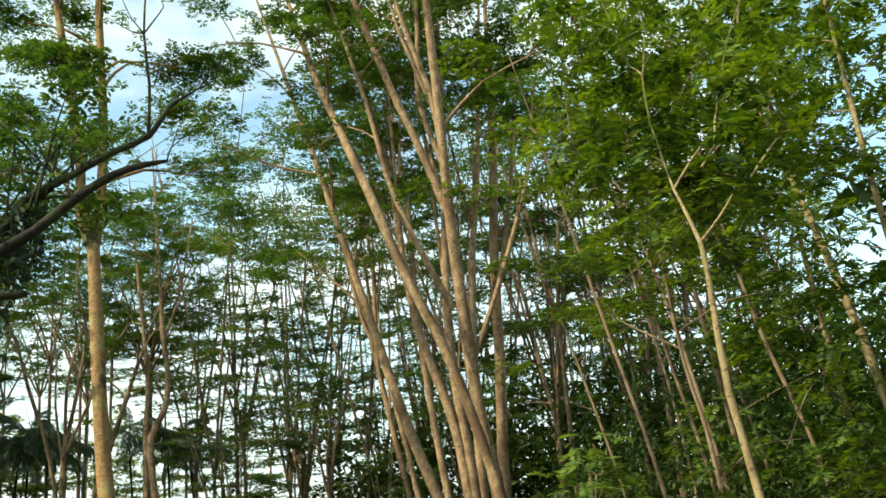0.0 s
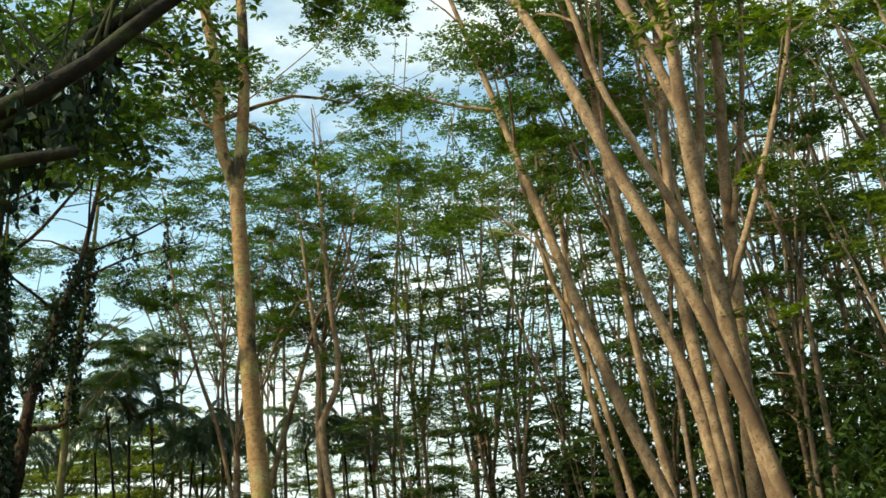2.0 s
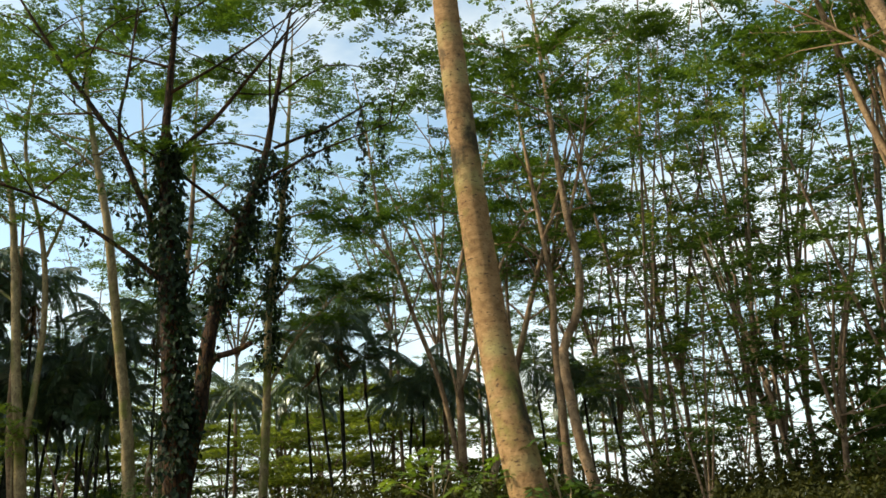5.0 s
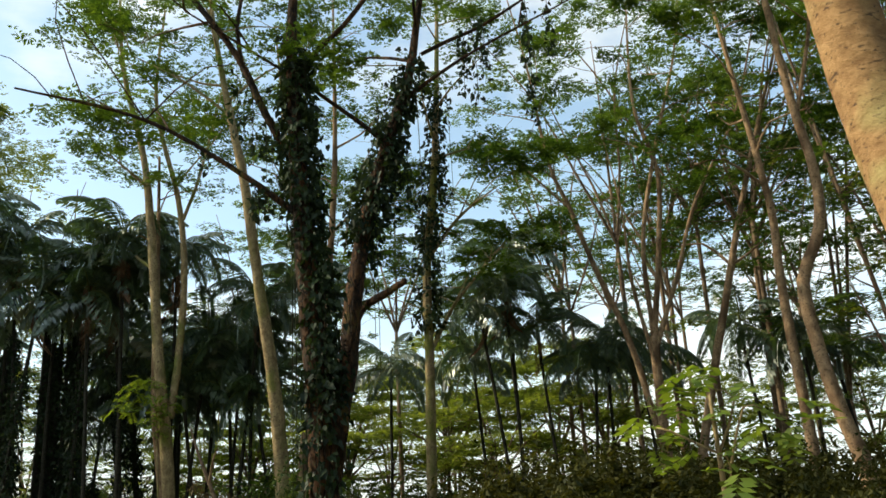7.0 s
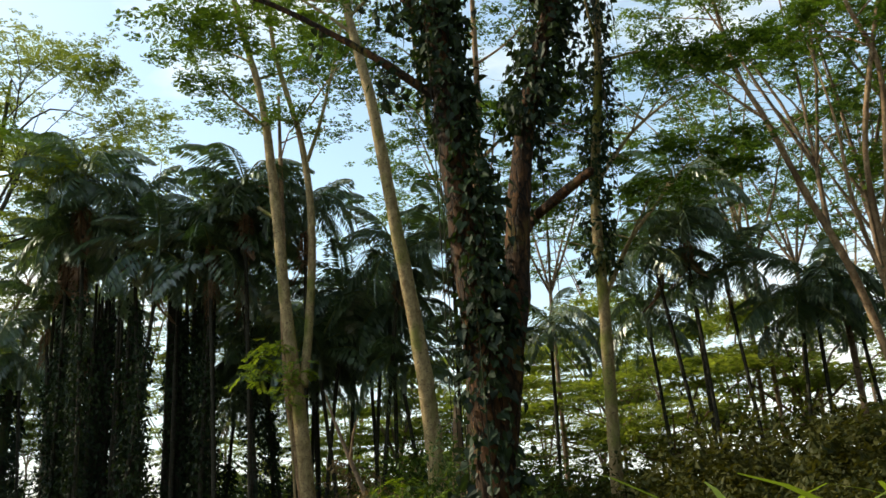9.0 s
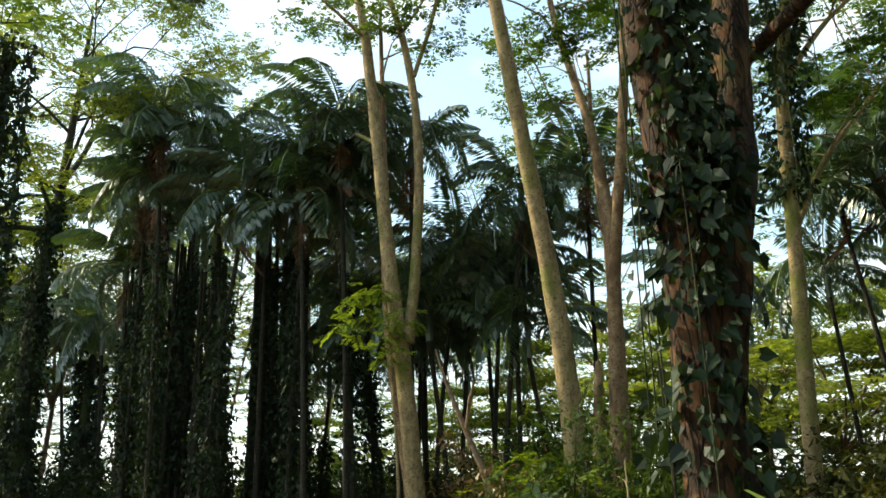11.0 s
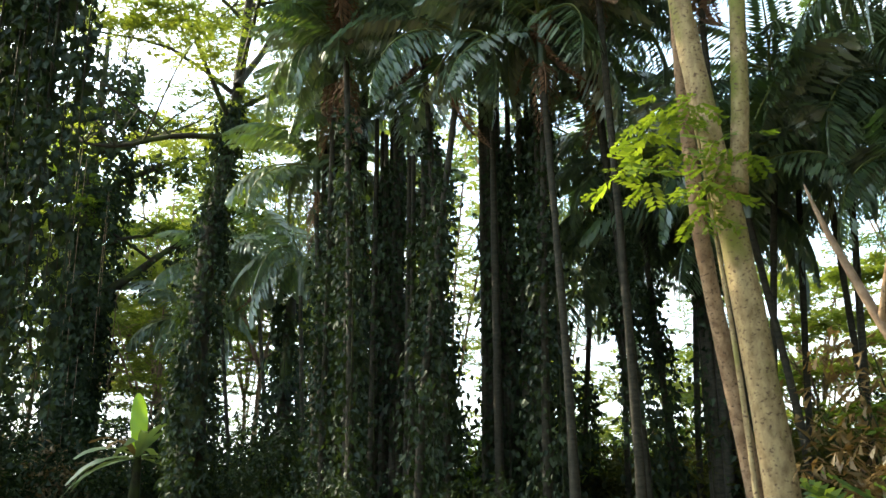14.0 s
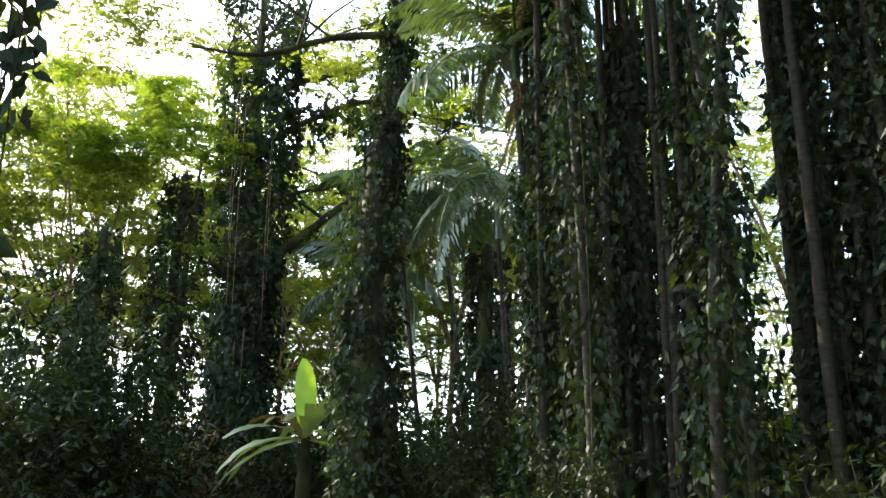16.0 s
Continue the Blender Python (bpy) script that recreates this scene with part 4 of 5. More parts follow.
def palm(seed, height, lean, fronds=11, dry=1):
    g = np.random.default_rng(seed)
    root = thing("feather_palm", "slim feather palm with dark arching fronds", "palm", "palm grove")
    a = g.uniform(0, 6.28)
    o = np.array((math.cos(a), math.sin(a))) * lean
    top = (o[0], o[1], height)
    TOPS.append(o)
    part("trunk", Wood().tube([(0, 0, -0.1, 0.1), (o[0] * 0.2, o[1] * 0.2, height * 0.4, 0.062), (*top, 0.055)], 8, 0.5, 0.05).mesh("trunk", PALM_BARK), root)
    part("crownshaft", Wood().tube([(*top, 0.085), (top[0], top[1], height + 0.5, 0.08), (top[0], top[1], height + 1.0, 0.03)], 8, 0.2, 0.02).mesh("crownshaft", LEAF_PALM), root, "smooth green crownshaft")
    for i in range(fronds + dry):
        old = i >= fronds
        blades, rib = DRY_FROND if old else FRONDS[i % 3]
        f = part("frond", blades, root, "dry brown hanging frond" if old else "")
        f.location = (top[0], top[1], height + (0.2 if old else 0.75 + 0.2 * (i % 3)))
        pitch = 68 if old else (-48 + 84 * (i / fronds) ** 0.8 + g.normal(0, 7))
        f.rotation_euler = Euler((g.normal(0, 0.15), radians(pitch), 2.4 * i + g.normal(0, 0.25)))
        k = g.uniform(0.85, 1.12)
        f.scale = (k, k, k)
        part("midrib", rib, f)
    return root


TOPS = []
PALMS = [palm(1, 10.2, 0.5, 16, 2), palm(2, 8.6, 0.8, 15, 1), palm(3, 7.0, 0.4, 14, 0), palm(4, 5.2, 0.6, 12, 0)]
place = np.random.default_rng(8)


def grove(spots):
    """spots: x, y, height of the crown."""
    for x, y, h in spots:
        h = h - 0.5 if h > 7.5 else h
        src = PALMS[int(np.argmin([abs(h - b) for b in (10.2, 8.6, 7.0, 5.2)]))]
        k = h / (10.2, 8.6, 7.0, 5.2)[PALMS.index(src)]
        ob = copy_thing(src, pose(x, y, 0, 0, 0, place.uniform(0, 360)))
        ob.scale = (0.5 + 0.5 * k, 0.5 + 0.5 * k, k)
        if -42 < x < -32.0 and y < 36.5:
            o = TOPS[PALMS.index(src)]
            vine_coat(ob, [(0, 0, 0.1, 0.22), (o[0] * 0.2, o[1] * 0.2, h * 0.4 / k, 0.14), (o[0] * 0.7, o[1] * 0.7, h * 0.8 / k, 0.05)], 0.17, 1700 if x < -32.9 else 800, (0.11, 0.075), 1)


grove([(-35.6, 31.1, 12.0), (-33.8, 31.5, 9.6), (-31.4, 34.0, 11.2), (-28.7, 36.3, 9.0), (-30.5, 35.2, 11.0), (-27.7, 38.5, 10.0), (-37.7, 31.3, 10.8), (-36.6, 31.4, 10.5), (-34.8, 32.6, 11.5), (-33.0, 33.4, 10.6),
       (-32.2, 34.8, 9.8), (-38.2, 31.5, 9.0), (-32.8, 35.2, 10.6), (-31.6, 33.0, 9.4), (-29.4, 37.6, 7.8),
       (-33.0, 36.0, 7.0), (-38.8, 32.6, 10.4), (-30.0, 36.0, 6.0), (-28.0, 37.4, 5.4), (-39.8, 33.4, 8.6),
       (-21.9, 42.8, 9.9), (-21.0, 43.6, 8.4), (-22.8, 43.6, 9.2), (-23.2, 45.0, 11.4), (-20.2, 44.4, 6.4), (-19.6, 44.8, 7.6), (-18.6, 46.5, 6.8), (-15.0, 47.0, 7.2), (-13.4, 47.6, 6.6), (-12.4, 49, 6.0), (-24.4, 44.6, 7.6),
       (-27.2, 42.4, 7.0), (-33.6, 37.0, 7.6), (-32.4, 37.2, 8.2), (-31.4, 37.4, 7.0), (-33.9, 38.4, 7.0), (-34.6, 36.6, 8.6), (-34.3, 37.4, 5.8), (-35.0, 36.5, 6.2), (-36.4, 36.4, 5.3), (-31.0, 36.2, 8.6), (-30.8, 38.2, 7.2), (-32.5, 36.9, 5.6), (-30.4, 37.6, 8.0), (-45.5, 31.5, 8.4), (-47.0, 33.0, 9.2), (-44.0, 33.0, 7.4), (-49.0, 30.5, 7.0)])
for p in PALMS:
    for o in (*p.children_recursive, p):
        bpy.data.objects.remove(o)

# clumps of thin palm stems buried in vines
for i, (x, y, h, wide, n) in enumerate(((-36.3, 33.0, 8.5, 0.45, 4600), (-37.3, 32.6, 9, 0.5, 4200), (-38.6, 32.0, 10, 0.5, 4200), (-39.4, 32.6, 7.5, 0.45, 3000), (-34.3, 34.2, 9, 0.5, 4600), (-34.9, 33.8, 8.5, 0.45, 3600), (-31.9, 36.0, 6, 0.25, 900))):
    rng = np.random.default_rng(60 + i)
    root = thing("vine_covered_palm_clump", "clump of thin palm stems buried in dark climbing vines", "palm clump", at=(x, y, 0))
    for j in range(11):
        o = rng.normal(0, wide * 0.5, 2)
        part("stem", Wood().tube([(o[0], o[1], -0.1, 0.1), (o[0] * 0.9, o[1] * 0.9, h / 2, 0.075), (o[0] * 0.9, o[1] * 0.9, h + rng.uniform(-0.5, 2), 0.05)], 6, 0.8).mesh("stem", PALM_BARK), root)
    vine_coat(root, [(0, 0, 0.1, wide * 0.9), (0.05, 0.05, h * 0.4, wide * 0.65), (0.1, -0.1, h * 0.75, wide * 0.4), (0.1, 0.0, h, wide * 0.2)], 0.24, int(n * 1.3), (0.12, 0.085), 3)


# ---------------------------------------------------------------- trees far behind
def vase_tree(seed, height, stems, pads, spread=0.2, leaf=(0.225, 0.112), material=None, low=(0.12, 0.38), label="distant slender albizia with layered feathery crown"):
    global rng
    rng = np.random.default_rng(seed)
    root = thing("albizia_tree", label, "tree", "trees behind the clearing")
    wood, leaves = Wood(), Leaves()
    fork = height * rng.uniform(*low)
    lean = rng.normal(0, 0.5, 2)
    trunk = [(0, 0, -0.1, 0.13), (lean[0] * 0.3, lean[1] * 0.3, fork * 0.6, 0.1), (lean[0] * 0.5, lean[1] * 0.5, fork, 0.085)]
    part("trunk", Wood().tube(trunk, 7, 0.8).mesh("trunk", BARK_FAR), root)
    for i in range(stems):
        a = 2.4 * i + rng.uniform(-0.5, 0.5)
        top = height * rng.uniform(0.75, 1.0)
        w = spread * top * rng.uniform(0.5, 1.2)
        o = np.array((math.cos(a), math.sin(a)))
        s = [(*trunk[-1][:2], fork, 0.07), (lean[0] * 0.5 + o[0] * w * 0.3, lean[1] * 0.5 + o[1] * w * 0.3, fork + (top - fork) * 0.35, 0.055),
             (lean[0] + o[0] * w * 0.62 + rng.normal(0, 0.25), lean[1] + o[1] * w * 0.62, fork + (top - fork) * 0.7, 0.036), (lean[0] + o[0] * w, lean[1] + o[1] * w, top, 0.02)]
        part("limb", Wood().tube(s, 5, 1.2, 0.05).mesh("limb", BARK_FAR), root)
        crown(wood, leaves, s, 0.04, max(5, int(pads * 1.2) // stems), 2.5, 112, leaf, 0.86, 2, 0.16, each=8, coarse=True)
    part("branchwork", wood.mesh("branchwork", BARK_FAR), root, kind="stuff")
    part("crown", leaves.slivers("crown", material or LEAF_FAR), root, kind="stuff")
    return root


FAR = [vase_tree(70 + i, h, s, p) for i, (h, s, p) in enumerate(((25, 4, 22), (22, 5, 23), (27, 3, 21), (19, 4, 20), (23, 4, 20), (15, 4, 18), (11, 4, 15)))]
HIGH = [vase_tree(78 + i, h, s, 20, low=(0.5, 0.58)) for i, (h, s) in enumerate(((24, 4), (21, 5), (26, 4)))]


def far_tree(i, x, y, k=1.0):
    src = HIGH[i % 3] if -x > 12 + 0.1 * (y - 40) and y > 38 and x > -50 else FAR[i % len(FAR)]
    ob = copy_thing(src, pose(x, y, 0, 0, 0, place.uniform(0, 360)))
    ob.scale = (k, k, k)


# a sector seen from the road's start: angle to the left of straight ahead, distance
count = 0
for ring, (near, deep, lo, hi, n) in enumerate(((34, 44, -30, -3, 11), (42, 52, -28, 20, 17), (52, 64, -28, 22, 16), (66, 84, -28, 26, 9), (70, 100, 26, 64, 9), (27, 34, -32, -9, 6))):
    for i in range(n):
        a = radians(lo + (hi - lo) * (i + place.uniform(0.1, 0.9)) / n)
        d = place.uniform(near, deep)
        far_tree(count, -4 - d * math.sin(a), 4 + d * math.cos(a), place.uniform(0.8, 1.15))
        count += 1
golden = vase_tree(180, 20.5, 5, 40, 0.22, (0.22, 0.11), LEAF_SUNLIT, (0.3, 0.35), "albizia with a flat crown in a sunlit yellow-green tone")
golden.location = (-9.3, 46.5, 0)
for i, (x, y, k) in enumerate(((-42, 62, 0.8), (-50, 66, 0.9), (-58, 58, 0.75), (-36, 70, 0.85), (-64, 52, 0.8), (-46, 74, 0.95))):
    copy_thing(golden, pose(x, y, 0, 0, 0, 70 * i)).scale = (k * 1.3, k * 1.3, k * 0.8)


def umbrella_tree(seed, height, wide):
    """A low spreading albizia: a few limbs that carry wide, thin, level layers of leaves."""
    global rng
    rng = np.random.default_rng(seed)
    root = thing("albizia_tree", "low spreading albizia with level leaf layers in a sunlit yellow-green tone", "tree", "trees behind the clearing")
    wood, leaves = Wood(), Leaves()
    part("trunk", Wood().tube([(0, 0, -0.1, 0.16), (0.2, 0, height * 0.25, 0.12), (0.1, 0.1, height * 0.5, 0.09)], 7, 0.8).mesh("trunk", BARK_FAR), root)
    for i in range(11):
        a, z = 2.4 * i, height * (0.5 + 0.5 * (i + 0.5) / 11)
        r = wide * rng.uniform(0.35, 1.0) * (1.15 - 0.5 * i / 11)
        tip = np.array((math.cos(a) * r, math.sin(a) * r, z))
        wood.tube([(0.1, 0.1, height * 0.48, 0.06), (*(tip * (0.5, 0.5, 0.85)), 0.045), (*tip, 0.015)], 4, 1.2, cap=False)
        for j in range(3):
            e = tip + np.array((rng.normal(0, 0.28 * wide), rng.normal(0, 0.28 * wide), rng.normal(0, 0.18)))
            wood.tube([(*tip, 0.02), (*e, 0.008)], 3, 1.5, cap=False)
            pad(leaves, e, wide * rng.uniform(0.22, 0.4), 400, 0.27, 0.14, each=7, thick=0.03, droop=0.05)
    part("branchwork", wood.mesh("branchwork", BARK_FAR), root, kind="stuff")
    part("crown", leaves.slivers("crown", LEAF_SUNLIT), root, kind="stuff")
    return root


UMBRELLA = [umbrella_tree(185, 10.0, 4.6), umbrella_tree(186, 8.0, 5.2), umbrella_tree(187, 12.0, 4.8)]
for i, (x, y) in enumerate(((-24, 54), (-28.5, 52), (-33, 55), (-38, 53), (-22, 62), (-30.5, 62), (-42, 50), (-46, 55), (-37, 62), (-15, 66), (-52, 50))):
    copy_thing(UMBRELLA[i % 3], pose(x, y, 0, 0, 0, 40 + 70 * i))
for i, (x, y) in enumerate(((-64, 27), (-61, 21), (-68, 22), (-60, 33), (-66, 15), (-72, 29), (-57, 17))):
    copy_thing(UMBRELLA[2], pose(x, y, 0, 0, 0, 70 * i)).scale = (1.0, 1.0, 1.25 + 0.3 * (i % 3))
for p in UMBRELLA:
    for o in (*p.children, p):
        bpy.data.objects.remove(o)
backlit = vase_tree(181, 17.0, 5, 60, 0.34, (0.22, 0.1), LEAF_SUNLIT, (0.25, 0.4), "albizia with thin layered foliage in a sunlit tone")
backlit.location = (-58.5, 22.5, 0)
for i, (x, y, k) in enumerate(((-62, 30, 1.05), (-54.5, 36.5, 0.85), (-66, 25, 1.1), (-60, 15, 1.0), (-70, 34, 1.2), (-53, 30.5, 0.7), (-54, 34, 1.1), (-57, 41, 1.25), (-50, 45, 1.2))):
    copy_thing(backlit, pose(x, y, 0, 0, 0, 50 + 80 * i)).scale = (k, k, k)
# taller ones that close the clearing
for i, x, y, k in ((0, -10, 42, 0.9), (4, -14.5, 47, 0.95), (1, -7.0, 45, 1.05), (0, -3, 38, 0.9), (4, -5.5, 48, 1.0), (0, -24, 52, 0.85), (3, -33, 46, 0.9), (0, 4.0, 31, 0.85), (4, 7, 27, 0.9), (3, 5, 36, 1.0), (0, -56, 31, 0.75), (1, -63, 25, 0.8), (4, -60, 29, 0.7), (2, -68, 18, 0.7), (3, -57, 37, 0.8), (1, -66, 33, 0.85), (0, -72, 12, 0.9), (4, -75, 21, 0.9), (3, -53, 39, 0.7), (4, -20, 53, 0.9), (0, -25.5, 53.8, 0.95), (1, -19, 50, 0.95), (4, -31.8, 49.2, 0.9), (3, -15.3, 50, 1.0)):
    far_tree(i, x, y, k)
# small ones low in the clearing
for i, (x, y, k) in enumerate(((-7.5, 35.5, 0.8), (-4.5, 36.5, 0.9), (-2.0, 34.6, 0.75), (-5.5, 40, 1.0), (-9.2, 40, 0.9), (0.5, 37, 0.9))):
    far_tree(6 if i % 2 else 5, x, y, k * (1.0 if i % 2 else 0.7))
# beyond the palms
for x, y in ((-58, 50), (-66, 44), (-72, 56), (-62, 62), (-78, 40), (-70, 34), (-66, 22), (-74, 28), (-56, 33), (-54, 42), (-48, 56), (-84, 50), (-82, 30), (-62, 36), (-70, 14), (-62, 8)):
    far_tree(count, x, y, place.uniform(0.75, 1.05))
    count += 1
# Unseen trees beside and behind the road, added to block skylight.
for i, (x, y) in enumerate(((14, 4), (12, -4), (17, 10), (9, -11), (20, -2), (1, -13), (-8, -6), (15, -12), (19, 17), (-1, -20), (-16, -1), (-12, -14))):
    far_tree((0, 3, 1, 4, 5)[i % 5], x, y, 0.9)
for p in FAR + HIGH:
    for o in (*p.children, p):
        bpy.data.objects.remove(o)


# ---------------------------------------------------------------- near leafy trees by the road and the understorey
def compound(leaves, at, size, pairs=6, droop=0.35):
    """Feather leaves with broad leaflets at the given places."""
    for p in at:
        a = rng.uniform(0, 6.28)
        d = np.array((math.cos(a), math.sin(a), rng.normal(-droop, 0.3)))
        d /= np.linalg.norm(d)
        l = size * rng.uniform(0.7, 1.25)
        side = np.cross(d, (0, 0, 1.0))
        side /= np.linalg.norm(side)
        up = np.cross(side, d)
        t = np.repeat(np.linspace(0.2, 1.0, pairs), 2)
        sign = np.tile((1.0, -1.0), pairs)
        base = p + d * (t * l)[:, None] + np.array((0, 0, -0.12 * l)) * (t ** 2)[:, None]
        o = d * 0.5 + side * sign[:, None] + up * rng.normal(-0.15, 0.15, (2 * pairs, 1))
        o /= np.linalg.norm(o, axis=1)[:, None]
        s = np.cross(o, up + rng.normal(0, 0.2, (2 * pairs, 3)))
        s /= np.linalg.norm(s, axis=1)[:, None]
        k = (0.44 - 0.16 * np.abs(t - 0.55)) * l
        leaves.add(base, o, s, k, k * 0.48)


def leafy_tree(name, label, stems, clumps, bark, leaf_mat, seed, size=0.25, density=105):
    """A young tree whose leaf clumps (x, y, z, radius) hang on twigs from its stems."""
    global rng
    rng = np.random.default_rng(seed)
    b = stems[0][0]
    root = thing(name, label, "tree", at=(b[0], b[1], 0))
    for i, s in enumerate(stems):
        part("limb" if i else "trunk", Wood().tube(shifted(s, b), 9, 0.3, 0.05).mesh("limb" if i else "trunk", bark), root)
    wood, leaves = Wood(), Leaves()
    nodes = np.vstack([smooth_path(shifted(s, b), 0.4)[:, :3] for s in stems])
    for x, y, z, r in sorted(clumps, key=lambda k: np.linalg.norm(nodes - np.array((k[0] - b[0], k[1] - b[1], k[2])), axis=1).min()):
        c = np.array((x - b[0], y - b[1], z))
        q = nodes[np.argmin(np.linalg.norm((nodes - c) * (1, 1, 1.4) - (0, 0, -0.4), axis=1))]
        mid = (q + c) / 2 + rng.normal(0, 0.08, 3) + (0, 0, 0.12)
        wood.tube([(*q, 0.011), (*mid, 0.008), (*c, 0.003)], 5, 0.2)
        nodes = np.vstack([nodes, mid, q * 0.25 + c * 0.75])
        v = rng.normal(0, 1, (int(density * r * r), 3))
        v *= (rng.uniform(0.2, 1, len(v)) ** 0.4 * r / np.linalg.norm(v, axis=1))[:, None] * np.array((1, 1, 0.75))
        compound(leaves, c + v, size)
    part("branchwork", wood.mesh("branchwork", bark), root, kind="stuff")
    part("crown", leaves.mesh("crown", leaf_mat), root, kind="stuff")
    return root


g = np.random.default_rng(90)
clumps = [(1.9 + g.uniform(-0.5, 1.9), 8.2 + g.uniform(-1.4, 1.6), g.uniform(3.9, 6.9), g.uniform(0.32, 0.52)) for i in range(44)]
leafy_tree("young_tree", "young leafy tree with a slim forked trunk beside the road",
           [[(2.25, 6.35, -0.1, 0.042), (2.15, 6.38, 1.66, 0.032), (2.08, 6.41, 2.4, 0.028), (2.08, 6.41, 3.0, 0.024), (2.07, 6.41, 3.5, 0.019), (2.0, 6.6, 4.0, 0.011), (2.1, 7.2, 4.7, 0.004)],
            [(2.07, 6.41, 3.5, 0.014), (2.22, 6.35, 3.66, 0.01), (2.34, 6.33, 3.82, 0.005)]], clumps[:24], BARK_MOSSY, LEAF_BRIGHT, 91)
leafy_tree("young_tree", "young leafy tree with yellowing outer leaves",
           [[(3.6, 11.5, -0.1, 0.042), (3.45, 11.56, 1.77, 0.032), (3.39, 11.57, 2.6, 0.028), (3.26, 11.61, 3.5, 0.022), (3.0, 11.0, 5.0, 0.014), (2.6, 10.2, 6.3, 0.01)]],
           clumps[24:] + [(4.2, 10.4, 2.3, 0.5), (4.9, 11, 3.2, 0.6), (5.4, 11.6, 2.2, 0.6), (4.4, 11.2, 4.2, 0.5), (5.2, 10.6, 5.4, 0.6), (4.4, 10, 6.2, 0.6), (5.6, 12, 7, 0.7), (3.2, 10.8, 2.0, 0.4)], BARK_FAR, LEAF_BRIGHT, 92)
g = np.random.default_rng(97)
leafy_tree("young_tree", "dense dark-leaved young tree at the forest edge",
           [[(5.4, 9.6, -0.1, 0.07), (5.3, 9.6, 2.5, 0.05), (5.1, 9.5, 5, 0.035), (5.0, 9.4, 8, 0.015)]],
           [(5.2 + g.uniform(-1.5, 2.0), 9.6 + g.uniform(-1.4, 1.6), g.uniform(1.2, 8.6), g.uniform(0.5, 0.75)) for i in range(34)], BARK_MOSSY, LEAF_BRIGHT, 98, 0.3, 80)
leafy_tree("young_tree", "dense dark-leaved young tree at the forest edge",
           [[(6.6, 14.6, -0.1, 0.08), (6.5, 14.5, 3, 0.06), (6.3, 14.4, 6, 0.04), (6.2, 14.2, 10, 0.015)]],
           [(6.2 + g.uniform(-2.2, 2.0), 14.5 + g.uniform(-1.6, 1.8), g.uniform(2.0, 11.0), g.uniform(0.6, 0.9)) for i in range(32)], BARK_MOSSY, LEAF_BRIGHT, 99, 0.3, 66)
leafy_tree("young_tree", "tall young tree with dark and yellowing leaves at the forest edge",
           [[(5.6, 17.0, -0.1, 0.07), (5.4, 16.8, 3, 0.055), (5.0, 16.4, 6, 0.04), (4.7, 16.2, 11, 0.015)]],
           [(4.9 + g.uniform(-1.5, 2.2), 16.2 + g.uniform(-1.6, 1.6), g.uniform(4.0, 12.0), g.uniform(0.5, 0.8)) for i in range(24)], BARK_FAR, LEAF_BRIGHT, 96, 0.3, 60)
leafy_tree("young_tree", "tall young tree with broad leaf clumps high over the road",
           [[(6.0, 11.6, -0.1, 0.08), (5.7, 11.6, 3, 0.06), (5.2, 11.8, 6, 0.045), (4.6, 12.2, 9, 0.02)]],
           [(4.7 + g.uniform(-1.3, 1.8), 12.2 + g.uniform(-1.4, 1.4), g.uniform(6.6, 10.4), g.uniform(0.45, 0.7)) for i in range(22)], BARK_MOSSY, LEAF_BRIGHT, 87, 0.3, 70)
leafy_tree("young_tree", "low leafy sapling in a sunlit lime tone",
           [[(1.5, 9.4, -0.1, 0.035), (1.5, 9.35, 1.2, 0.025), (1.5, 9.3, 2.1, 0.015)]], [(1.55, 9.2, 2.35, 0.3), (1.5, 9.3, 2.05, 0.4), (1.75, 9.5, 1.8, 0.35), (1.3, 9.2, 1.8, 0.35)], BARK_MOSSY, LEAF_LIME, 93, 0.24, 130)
leafy_tree("young_tree", "low leafy sapling in a sunlit lime tone",
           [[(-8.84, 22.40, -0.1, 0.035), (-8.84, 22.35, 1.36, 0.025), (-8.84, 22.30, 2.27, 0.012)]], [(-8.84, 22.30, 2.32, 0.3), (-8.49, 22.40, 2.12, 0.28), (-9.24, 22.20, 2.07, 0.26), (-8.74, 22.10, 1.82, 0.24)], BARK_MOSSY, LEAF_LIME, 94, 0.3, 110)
leafy_tree("young_tree", "leafy dark shrub at the foot of the leaning albizia",
           [[(-6.35, 20.15, -0.1, 0.03), (-6.4, 20.15, 0.9, 0.022), (-6.6, 20.2, 1.9, 0.01)], [(-6.35, 20.15, 0.5, 0.02), (-6.0, 20.4, 1.0, 0.014), (-5.7, 20.6, 1.4, 0.008)]],
           [(-6.99, 20.20, 2.21, 0.2), (-6.79, 20.24, 2.13, 0.2), (-6.67, 20.27, 1.88, 0.2), (-6.49, 20.31, 1.77, 0.2), (-6.80, 20.24, 1.66, 0.2), (-7.00, 20.19, 1.95, 0.2), (-6.33, 20.35, 1.65, 0.2), (-6.63, 20.28, 1.55, 0.2), (-6.21, 20.37, 1.51, 0.2), (-6.99, 20.20, 1.64, 0.2)], BARK_MOSSY, LEAF, 89, 0.26, 170)
leafy_tree("sapling", "bright leafy shoots beside the twin albizia stems",
           [[(-28.2, 33.1, -0.1, 0.04), (-28.35, 33.1, 3, 0.03), (-28.5, 33.0, 5.6, 0.02), (-28.5, 32.9, 6.4, 0.01)]], [(-28.6, 32.7, 6.2, 0.5), (-28.2, 33.1, 5.7, 0.45), (-29.0, 32.3, 5.6, 0.4), (-28.3, 32.8, 5.1, 0.4)], BARK_MOSSY, LEAF_LIME, 95, 0.34, 110)


